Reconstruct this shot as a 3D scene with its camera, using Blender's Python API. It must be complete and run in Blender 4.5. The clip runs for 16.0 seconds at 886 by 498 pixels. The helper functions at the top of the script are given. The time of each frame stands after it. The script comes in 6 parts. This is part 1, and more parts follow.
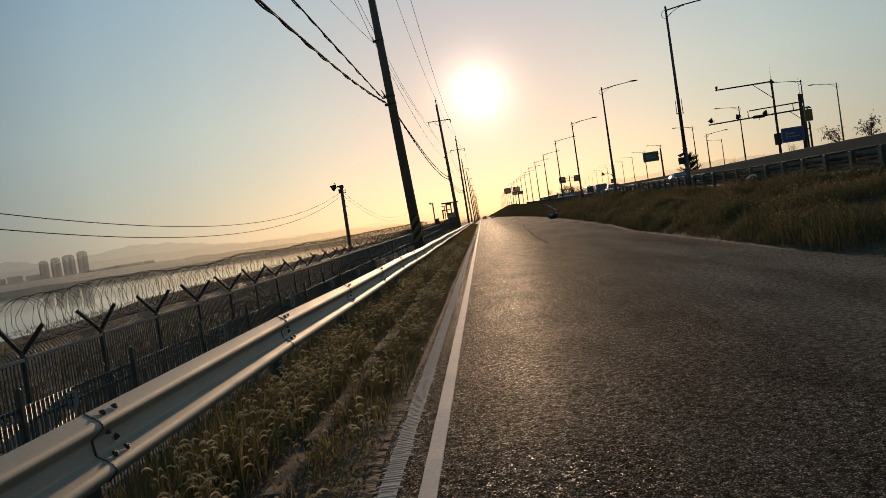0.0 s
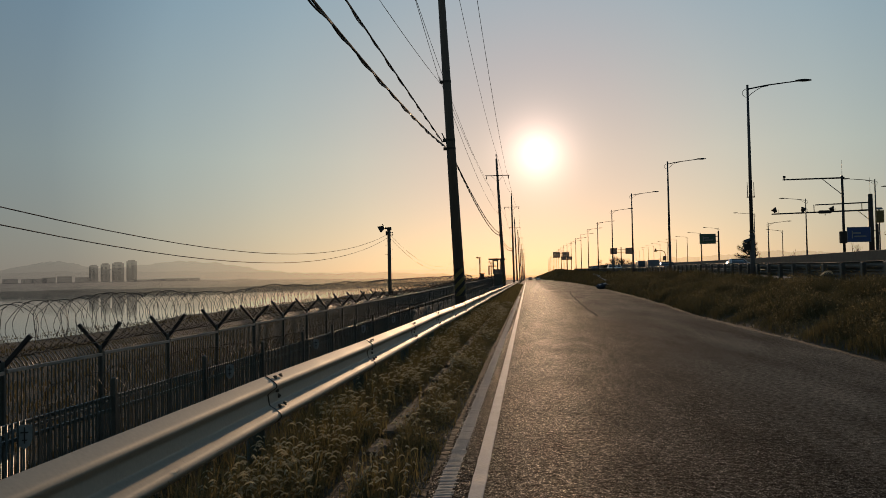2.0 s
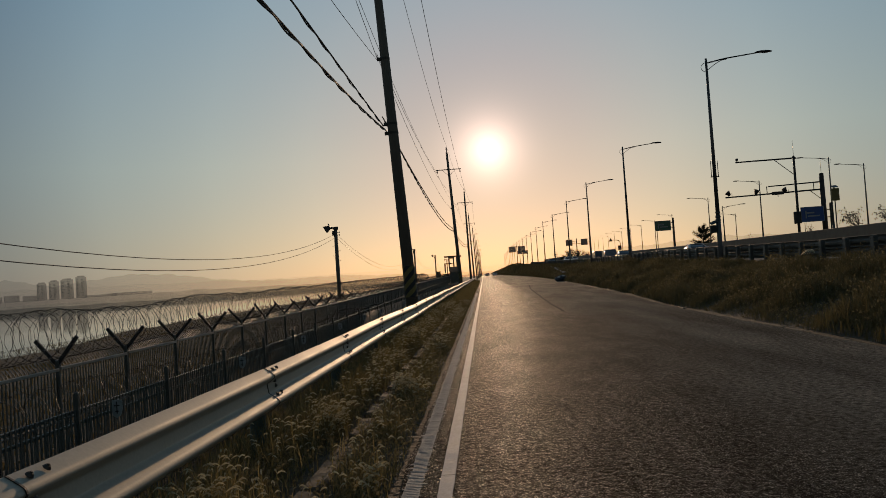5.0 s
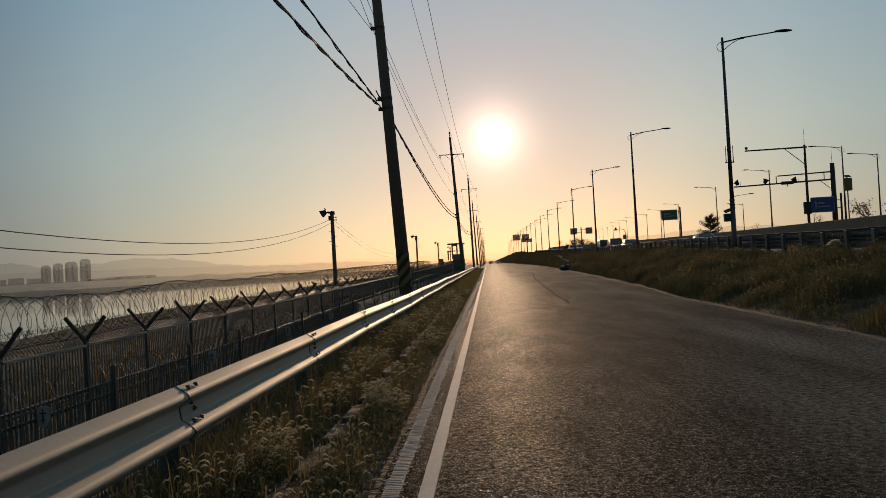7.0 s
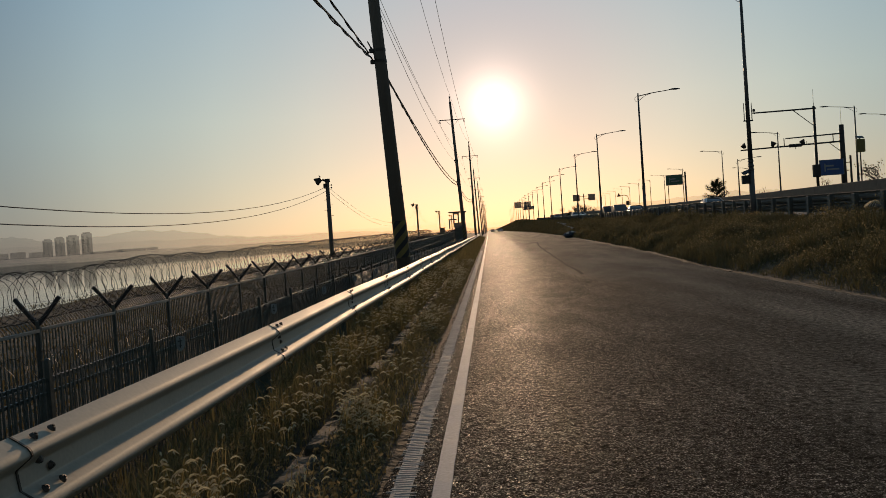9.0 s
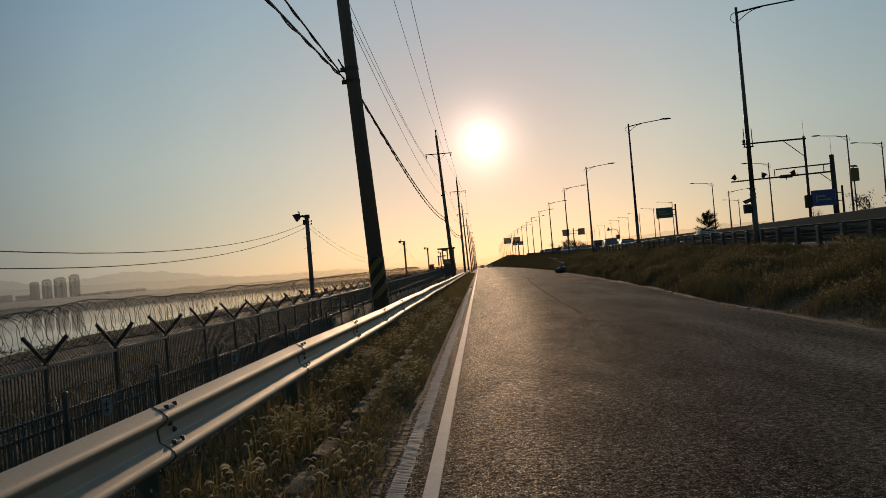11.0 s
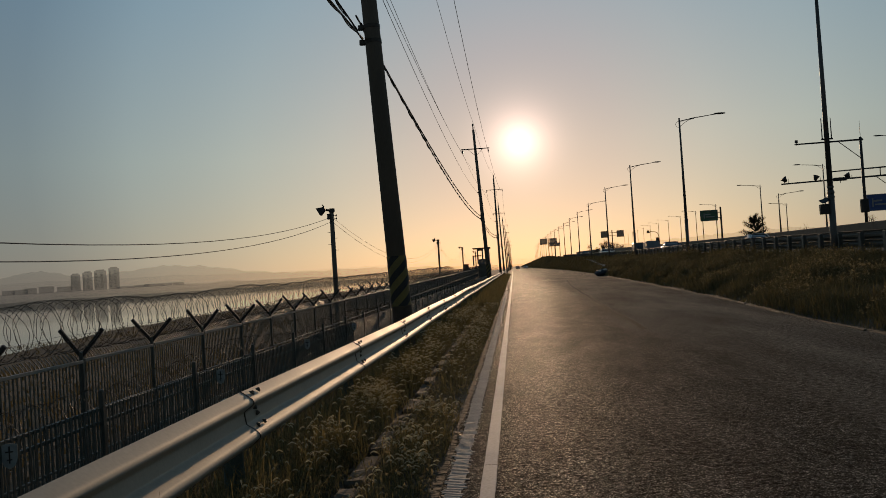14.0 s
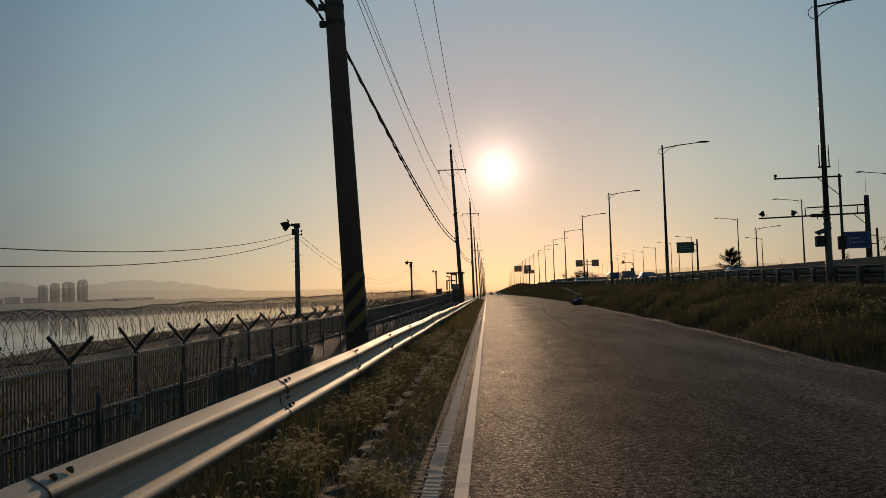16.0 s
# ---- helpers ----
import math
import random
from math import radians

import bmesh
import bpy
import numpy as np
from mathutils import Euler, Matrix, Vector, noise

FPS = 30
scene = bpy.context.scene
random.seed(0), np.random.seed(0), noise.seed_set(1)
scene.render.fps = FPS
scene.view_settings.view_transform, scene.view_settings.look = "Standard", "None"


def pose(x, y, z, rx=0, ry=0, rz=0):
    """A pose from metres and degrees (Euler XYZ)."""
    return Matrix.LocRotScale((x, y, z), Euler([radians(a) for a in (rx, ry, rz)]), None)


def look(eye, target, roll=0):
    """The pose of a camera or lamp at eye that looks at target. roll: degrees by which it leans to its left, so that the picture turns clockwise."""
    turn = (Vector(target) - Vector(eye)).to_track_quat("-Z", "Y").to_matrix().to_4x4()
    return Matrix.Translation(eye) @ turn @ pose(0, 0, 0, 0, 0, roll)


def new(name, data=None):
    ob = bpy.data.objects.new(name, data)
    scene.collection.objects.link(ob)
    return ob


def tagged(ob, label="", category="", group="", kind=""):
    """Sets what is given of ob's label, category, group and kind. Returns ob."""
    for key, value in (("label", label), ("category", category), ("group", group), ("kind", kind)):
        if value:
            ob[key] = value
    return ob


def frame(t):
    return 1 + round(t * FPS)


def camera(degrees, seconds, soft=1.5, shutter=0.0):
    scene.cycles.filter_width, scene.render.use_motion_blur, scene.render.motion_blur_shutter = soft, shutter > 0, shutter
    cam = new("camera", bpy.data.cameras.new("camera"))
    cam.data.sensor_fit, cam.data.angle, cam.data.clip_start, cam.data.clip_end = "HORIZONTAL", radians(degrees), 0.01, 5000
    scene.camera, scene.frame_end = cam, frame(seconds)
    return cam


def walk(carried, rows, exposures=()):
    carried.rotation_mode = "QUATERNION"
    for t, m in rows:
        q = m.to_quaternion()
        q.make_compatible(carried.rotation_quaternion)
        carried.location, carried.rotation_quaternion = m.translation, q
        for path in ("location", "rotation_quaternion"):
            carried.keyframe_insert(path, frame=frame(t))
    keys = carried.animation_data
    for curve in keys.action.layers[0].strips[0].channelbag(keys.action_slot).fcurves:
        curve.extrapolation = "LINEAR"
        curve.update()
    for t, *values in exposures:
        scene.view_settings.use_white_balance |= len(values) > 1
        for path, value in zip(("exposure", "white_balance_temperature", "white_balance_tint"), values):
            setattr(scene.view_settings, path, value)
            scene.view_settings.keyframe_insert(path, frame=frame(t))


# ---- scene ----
cam = camera(54.9, 16.0, soft=0.75)
PATH = [
    (0, (1.328, -0.59, 1.332), (1.228, 1.406, 1.271), -8.4),
    (0.5, (1.332, -0.158, 1.322), (1.257, 1.841, 1.315), -0.3),
    (1, (1.276, 0.291, 1.383), (1.127, 2.285, 1.37), -5.9),
    (1.5, (1.294, 0.749, 1.381), (1.142, 2.742, 1.43), -2.8),
    (2, (1.215, 1.234, 1.38), (1.021, 3.223, 1.45), -1.0),
    (2.5, (1.222, 1.729, 1.386), (1.005, 3.715, 1.473), -1.7),
    (3, (1.157, 2.239, 1.367), (0.934, 4.224, 1.463), -0.0),
    (3.5, (1.16, 2.752, 1.357), (0.94, 4.738, 1.435), -5.8),
    (4, (1.11, 3.213, 1.342), (0.956, 5.205, 1.409), 0.5),
    (4.5, (1.112, 3.671, 1.371), (1.008, 5.667, 1.442), -3.0),
    (4.7, (1.145, 3.881, 1.348), (1.055, 5.878, 1.417), -4.0),
    (6.8, (1.287, 5.86, 1.353), (1.187, 7.857, 1.39), -0.9),
    (7, (1.299, 6.085, 1.351), (1.197, 8.083, 1.386), -3.2),
    (7.5, (1.253, 6.63, 1.327), (1.15, 8.627, 1.339), -1.7),
    (8, (1.208, 7.138, 1.366), (1.102, 9.135, 1.358), -3.3),
    (8.5, (1.232, 7.676, 1.342), (1.12, 9.673, 1.311), -5.6),
    (9, (1.201, 8.229, 1.351), (1.091, 10.225, 1.313), -3.9),
    (9.5, (1.261, 8.75, 1.329), (1.158, 10.747, 1.285), -6.3),
    (9.7, (1.249, 8.983, 1.365), (1.173, 10.981, 1.319), -5.3),
    (11.8, (1.269, 11.369, 1.326), (1.175, 13.365, 1.413), -4.0),
    (12, (1.26, 11.606, 1.332), (1.149, 13.602, 1.396), -2.8),
    (12.5, (1.206, 12.191, 1.349), (1.063, 14.185, 1.389), -1.3),
    (13, (1.194, 12.793, 1.35), (1.02, 14.785, 1.395), -4.0),
    (13.5, (1.148, 13.37, 1.342), (0.972, 15.362, 1.385), -4.0),
    (14, (1.115, 13.922, 1.394), (0.953, 15.915, 1.445), -3.6),
    (14.5, (1.177, 14.494, 1.38), (1.023, 16.487, 1.454), -5.7),
    (15, (1.133, 15.065, 1.353), (1.008, 17.057, 1.473), -1.8),
    (15.5, (1.144, 15.627, 1.36), (1.035, 17.62, 1.486), -7.6),
    (16, (1.08, 16.172, 1.348), (0.98, 18.167, 1.453), -1.7),
]
walk(cam, [(t, look(eye, target, roll)) for t, eye, target, roll in PATH], [(t, stops + 0.03, 6000, 14) for t, stops in
     ((0, -1.38), (1.4, -1.42), (2.0, -1.64), (2.6, -1.70), (3.5, -1.79), (4.5, -1.80), (7, -1.60), (9, -1.43), (12, -1.71), (16, -1.78))])
# ---------------------------------------------------------------- light
SUN_AZ, SUN_EL = 0.92, 8.25            # degrees right of the road's direction, degrees up
world = bpy.data.worlds.new("world")
scene.world = world
world.use_nodes = True
wn = world.node_tree.nodes
wl = world.node_tree.links
sky = wn.new("ShaderNodeTexSky")
sky.sky_type = "NISHITA"
sky.sun_disc = False
sky.sun_elevation = radians(SUN_EL)
sky.sun_rotation = radians(SUN_AZ)
sky.altitude = 0
sky.air_density, sky.dust_density, sky.ozone_density = 1.05, 1.0, 1.9
SKY_SHARE = 0.050
wn["Background"].inputs["Strength"].default_value = 1.0
way = wn.new("ShaderNodeTexCoord")
sun_way = Vector((math.sin(radians(SUN_AZ)) * math.cos(radians(SUN_EL)),
                  math.cos(radians(SUN_AZ)) * math.cos(radians(SUN_EL)), math.sin(radians(SUN_EL))))


def sky_ramp(value, stops):
    q = wn.new("ShaderNodeValToRGB")
    while len(q.color_ramp.elements) < len(stops):
        q.color_ramp.elements.new(0.5)
    for el, (at, rgb) in zip(q.color_ramp.elements, stops):
        el.position, el.color = at, (*rgb, 1)
    wl.new(value, q.inputs["Fac"])
    return q.outputs["Color"]


def sky_vector(op, a, b=None, scale=None):
    q = wn.new("ShaderNodeVectorMath")
    q.operation = op
    wl.new(a, q.inputs[0])
    if isinstance(b, Vector):
        q.inputs[1].default_value = b
    elif b is not None:
        wl.new(b, q.inputs[1])
    if scale is not None:
        q.inputs["Scale"].default_value = scale
    return q


# haze over the whole sky by height: thick and warm low down, thin and blue above
up_part = wn.new("ShaderNodeSeparateXYZ")
wl.new(way.outputs["Generated"], up_part.inputs[0])
veil = sky_ramp(up_part.outputs["Z"], ((0.0, (0.60, 0.55, 0.49)), (0.06, (0.67, 0.65, 0.56)), (0.14, (0.70, 0.77, 0.67)), (0.30, (0.54, 0.73, 0.78)), (0.45, (0.42, 0.70, 0.86)), (0.75, (0.20, 0.34, 0.42))))
# the haze scatters light forwards: bright and rosy round the sun, falling off all round away from it
to_sun = sky_vector("DOT_PRODUCT", sky_vector("NORMALIZE", way.outputs["Generated"]).outputs[0], sun_way)
angle = wn.new("ShaderNodeMath")
angle.operation = "ARCCOSINE"
wl.new(to_sun.outputs["Value"], angle.inputs[0])
share = wn.new("ShaderNodeMath")
share.operation = "DIVIDE"
share.inputs[1].default_value = math.pi
wl.new(angle.outputs[0], share.inputs[0])
scatter = sky_ramp(share.outputs[0], [(deg / 180, rgb) for deg, rgb in (
    (0, (1.0, 0.90, 0.95)), (6, (1.06, 0.97, 1.02)), (12, (1.16, 1.14, 1.14)), (18, (1.17, 1.20, 1.18)), (25, (1.05, 1.11, 1.11)),
    (31, (0.76, 0.82, 0.86)), (60, (0.56, 0.57, 0.58)), (120, (0.46, 0.45, 0.42)), (180, (0.46, 0.45, 0.42)))])
clear_sky = sky_vector("SCALE", sky.outputs["Color"], scale=SKY_SHARE)
whole_sky = sky_vector("ADD", clear_sky.outputs[0], veil)
lit_sky = sky_vector("MULTIPLY", whole_sky.outputs[0], scatter)
wl.new(lit_sky.outputs[0], wn["Background"].inputs["Color"])

sun = new("sun", bpy.data.lights.new("sun", "SUN"))
sun.data.energy, sun.data.angle, sun.data.color = 5.5, radians(0.55), (1.0, 0.64, 0.34)
sun.matrix_world = look((0, 0, 50), Vector((0, 0, 50)) - sun_way)


def sun_material():
    """Sun with its glare and halo added as glow, brightest mid, sky showing through."""
    m = bpy.data.materials.new("sun_glare")
    m.use_nodes = True
    n, l = m.node_tree.nodes, m.node_tree.links
    tc = n.new("ShaderNodeTexCoord")
    ln = n.new("ShaderNodeVectorMath")
    ln.operation = "LENGTH"
    l.new(tc.outputs["Object"], ln.inputs[0])
    mr = n.new("ShaderNodeMapRange")
    mr.inputs["To Min"].default_value, mr.inputs["To Max"].default_value = 1.0, 0.0
    l.new(ln.outputs["Value"], mr.inputs["Value"])
    pw = n.new("ShaderNodeMath")
    pw.operation = "POWER"
    pw.inputs[1].default_value = 6.0
    l.new(mr.outputs["Result"], pw.inputs[0])
    sc = n.new("ShaderNodeMath")
    sc.operation = "MULTIPLY"
    sc.inputs[1].default_value = 6.2
    l.new(pw.outputs[0], sc.inputs[0])
    em = n.new("ShaderNodeEmission")
    em.inputs["Color"].default_value = (1.0, 0.66, 0.48, 1)
    l.new(sc.outputs[0], em.inputs["Strength"])
    tr = n.new("ShaderNodeBsdfTransparent")
    ad = n.new("ShaderNodeAddShader")
    l.new(em.outputs[0], ad.inputs[0])
    l.new(tr.outputs[0], ad.inputs[1])
    l.new(ad.outputs[0], n["Material Output"].inputs["Surface"])
    return m


# disc far wider than the sun itself, to carry its added glare
sun_me = bpy.data.meshes.new("sun_glare_disc")
sun_bm = bmesh.new()
bmesh.ops.create_circle(sun_bm, cap_ends=True, segments=64, radius=1)
sun_bm.to_mesh(sun_me)
sun_bm.free()
sun_me.materials.append(sun_material())
sun_ob = tagged(new("backdrop_sun", sun_me), "low bright sun with wide glare and halo painted round it", "sun", kind="structure")
sun_ob.matrix_world = look(sun_way * 4200, (0, 0, 0)) @ Matrix.Diagonal((585, 585, 585, 1))

# ---------------------------------------------------------------- small helpers
rng = np.random.default_rng(7)


def part(name, bm, material, parent=None, label="", smooth=False):
    """Links a bmesh as one mesh object, under a thing or a part."""
    me = bpy.data.meshes.new(name)
    if smooth:
        for f in bm.faces:
            f.smooth = True
    bm.to_mesh(me)
    bm.free()
    return linked(name, me, material, parent, label)


def linked(name, me, material, parent=None, label=""):
    if material and not me.materials:
        me.materials.append(material)
    ob = new(name, me)
    if parent:
        ob.parent = parent
    if label:
        ob["label"] = label
    return ob


def thing(name, at=(0, 0, 0), label="", category="", group="", kind=""):
    ob = new(name)
    ob.empty_display_size = 0.1
    ob.location = at
    return tagged(ob, label, category, group, kind)


def box(bm, c, s, bevel=0.0, m=None):
    """A box of size s round c, with bevelled edges."""
    r = bmesh.ops.create_cube(bm, size=1)["verts"]
    bmesh.ops.scale(bm, verts=r, vec=s)
    if bevel:
        es = list({e for v in r for e in v.link_edges})
        r = list({v for f in bmesh.ops.bevel(bm, geom=es, offset=bevel, segments=1, affect="EDGES")["faces"] for v in f.verts} | {v for v in r if v.is_valid})
    if m is not None:
        bmesh.ops.transform(bm, matrix=m, verts=r)
    bmesh.ops.translate(bm, verts=r, vec=c)
    return r


def tube(bm, a, b, ra, rb=None, n=10, cap=True):
    """A tapered round bar from a to b."""
    a, b = Vector(a), Vector(b)
    rb = ra if rb is None else rb
    d = b - a
    q = d.to_track_quat("Z", "Y").to_matrix().to_4x4()
    m = Matrix.Translation((a + b) / 2) @ q
    return bmesh.ops.create_cone(bm, cap_ends=cap, segments=n, radius1=ra, radius2=rb, depth=d.length, matrix=m)["verts"]


def ball(bm, c, s, u=10, v=6):
    r = bmesh.ops.create_uvsphere(bm, u_segments=u, v_segments=v, radius=1)["verts"]
    bmesh.ops.scale(bm, verts=r, vec=s)
    bmesh.ops.translate(bm, verts=r, vec=c)
    return r


def tri_mesh(name, verts, tris, smooth=False):
    """A mesh from arrays of corners and triangles."""
    verts, tris = np.asarray(verts, np.float32), np.asarray(tris, np.int32)
    me = bpy.data.meshes.new(name)
    me.vertices.add(len(verts))
    me.vertices.foreach_set("co", verts.ravel())
    me.loops.add(len(tris) * 3)
    me.loops.foreach_set("vertex_index", tris.ravel())
    me.polygons.add(len(tris))
    me.polygons.foreach_set("loop_start", np.arange(len(tris), dtype=np.int32) * 3)
    me.polygons.foreach_set("loop_total", np.full(len(tris), 3, np.int32))
    if smooth:
        me.polygons.foreach_set("use_smooth", np.ones(len(tris), bool))
    me.update()
    me.validate()
    return me


def wire(name, points, r, material, parent=None, label="", n=1):
    """A round cable through points, as a mesh."""
    bm = bmesh.new()
    pts = [Vector(p) for p in points]
    rings = []
    k = 3 + n
    for i, p in enumerate(pts):
        d = (pts[min(i + 1, len(pts) - 1)] - pts[max(i - 1, 0)]).normalized()
        u = d.cross(Vector((0.13, 0.02, 1))).normalized()
        w = d.cross(u)
        rings.append([bm.verts.new(p + r * (math.cos(6.2832 * j / k) * u + math.sin(6.2832 * j / k) * w)) for j in range(k)])
    for a, b in zip(rings, rings[1:]):
        for j in range(k):
            bm.faces.new((a[j], a[(j + 1) % k], b[(j + 1) % k], b[j]))
    return part(name, bm, material, parent, label, smooth=True)


def sag_line(a, b, sag, n=24):
    a, b = Vector(a), Vector(b)
    return [a.lerp(b, i / n) - Vector((0, 0, 4 * sag * (i / n) * (1 - i / n))) for i in range(n + 1)]


def lerp_table(table, v):
    return float(np.interp(v, [r[0] for r in table], [r[1] for r in table]))


# ---------------------------------------------------------------- materials
def mat(name, a, b=None, rough=0.7, metal=0.0, scale=4.0, fine=60.0, bump=0.2, dist=0.01, spread=0.35, random_by=0.0, translucent=0.0, stretch=(1, 1, 1)):
    """A surface whose colour wanders between a and b at a coarse and a fine scale, with fine relief."""
    m = bpy.data.materials.new(name)
    m.use_nodes = True
    nt = m.node_tree
    n, l = nt.nodes, nt.links
    p = n["Principled BSDF"]
    b = b or tuple(c * 0.7 for c in a)
    tc = n.new("ShaderNodeTexCoord")
    mp = n.new("ShaderNodeMapping")
    mp.inputs["Scale"].default_value = stretch
    l.new(tc.outputs["Object"], mp.inputs["Vector"])
    n1 = n.new("ShaderNodeTexNoise")
    n1.inputs["Scale"].default_value, n1.inputs["Detail"].default_value = scale, 5
    n2 = n.new("ShaderNodeTexNoise")
    n2.inputs["Scale"].default_value, n2.inputs["Detail"].default_value = fine, 3
    for q in (n1, n2):
        l.new(mp.outputs["Vector"], q.inputs["Vector"])
    mixf = n.new("ShaderNodeMix")
    mixf.inputs["Factor"].default_value = spread
    l.new(n1.outputs["Fac"], mixf.inputs["A"])
    l.new(n2.outputs["Fac"], mixf.inputs["B"])
    last = mixf.outputs["Result"]
    if random_by:
        oi = n.new("ShaderNodeObjectInfo")
        ge = n.new("ShaderNodeNewGeometry")
        add = n.new("ShaderNodeMath")
        add.operation = "ADD"
        l.new(oi.outputs["Random"], add.inputs[0])
        l.new(ge.outputs["Random Per Island"], add.inputs[1])
        fr = n.new("ShaderNodeMath")
        fr.operation = "FRACT"
        l.new(add.outputs[0], fr.inputs[0])
        m2 = n.new("ShaderNodeMix")
        m2.inputs["Factor"].default_value = random_by
        l.new(last, m2.inputs["A"])
        l.new(fr.outputs[0], m2.inputs["B"])
        last = m2.outputs["Result"]
    ramp = n.new("ShaderNodeValToRGB")
    ramp.color_ramp.elements[0].position, ramp.color_ramp.elements[1].position = 0.3, 0.7
    if random_by:
        ramp.color_ramp.elements[0].position, ramp.color_ramp.elements[1].position = 0.1, 0.9
    ramp.color_ramp.elements[0].color, ramp.color_ramp.elements[1].color = (*b, 1), (*a, 1)
    l.new(last, ramp.inputs["Fac"])
    l.new(ramp.outputs["Color"], p.inputs["Base Color"])
    p.inputs["Roughness"].default_value, p.inputs["Metallic"].default_value = rough, metal
    rr = n.new("ShaderNodeMapRange")
    rr.inputs["To Min"].default_value, rr.inputs["To Max"].default_value = max(rough - 0.12, 0.03), min(rough + 0.12, 1)
    l.new(n1.outputs["Fac"], rr.inputs["Value"])
    l.new(rr.outputs["Result"], p.inputs["Roughness"])
    if bump:
        bp = n.new("ShaderNodeBump")
        bp.inputs["Strength"].default_value, bp.inputs["Distance"].default_value = bump, dist
        l.new(n2.outputs["Fac"], bp.inputs["Height"])
        l.new(bp.outputs["Normal"], p.inputs["Normal"])
    if translucent:
        tr = n.new("ShaderNodeBsdfTranslucent")
        l.new(ramp.outputs["Color"], tr.inputs["Color"])
        mx = n.new("ShaderNodeMixShader")
        mx.inputs["Fac"].default_value = translucent
        l.new(p.outputs[0], mx.inputs[1])
        l.new(tr.outputs[0], mx.inputs[2])
        l.new(mx.outputs[0], n["Material Output"].inputs["Surface"])
    return m


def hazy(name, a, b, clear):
    """Far surface with haze put in as transparency; clear is its opaque share."""
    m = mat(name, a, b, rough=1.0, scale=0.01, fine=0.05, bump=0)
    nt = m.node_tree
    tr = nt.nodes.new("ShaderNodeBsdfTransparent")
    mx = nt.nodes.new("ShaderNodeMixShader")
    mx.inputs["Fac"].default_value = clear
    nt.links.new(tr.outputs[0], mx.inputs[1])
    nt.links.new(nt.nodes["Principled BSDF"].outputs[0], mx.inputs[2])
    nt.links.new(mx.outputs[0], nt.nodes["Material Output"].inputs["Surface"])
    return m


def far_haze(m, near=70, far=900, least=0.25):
    """Imitated haze: the surface fades to transparent from near to far along the road."""
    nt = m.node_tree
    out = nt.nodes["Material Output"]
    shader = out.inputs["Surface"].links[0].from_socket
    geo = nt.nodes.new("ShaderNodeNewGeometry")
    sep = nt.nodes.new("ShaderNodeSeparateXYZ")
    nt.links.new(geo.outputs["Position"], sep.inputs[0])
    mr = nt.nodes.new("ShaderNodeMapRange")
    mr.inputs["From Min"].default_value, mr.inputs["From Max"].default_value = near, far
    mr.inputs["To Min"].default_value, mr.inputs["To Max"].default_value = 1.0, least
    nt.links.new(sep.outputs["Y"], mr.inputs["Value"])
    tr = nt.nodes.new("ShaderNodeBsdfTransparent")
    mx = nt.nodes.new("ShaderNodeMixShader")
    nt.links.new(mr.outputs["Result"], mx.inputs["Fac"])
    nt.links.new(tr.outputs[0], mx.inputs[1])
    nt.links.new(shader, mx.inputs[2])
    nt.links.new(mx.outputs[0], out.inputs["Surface"])


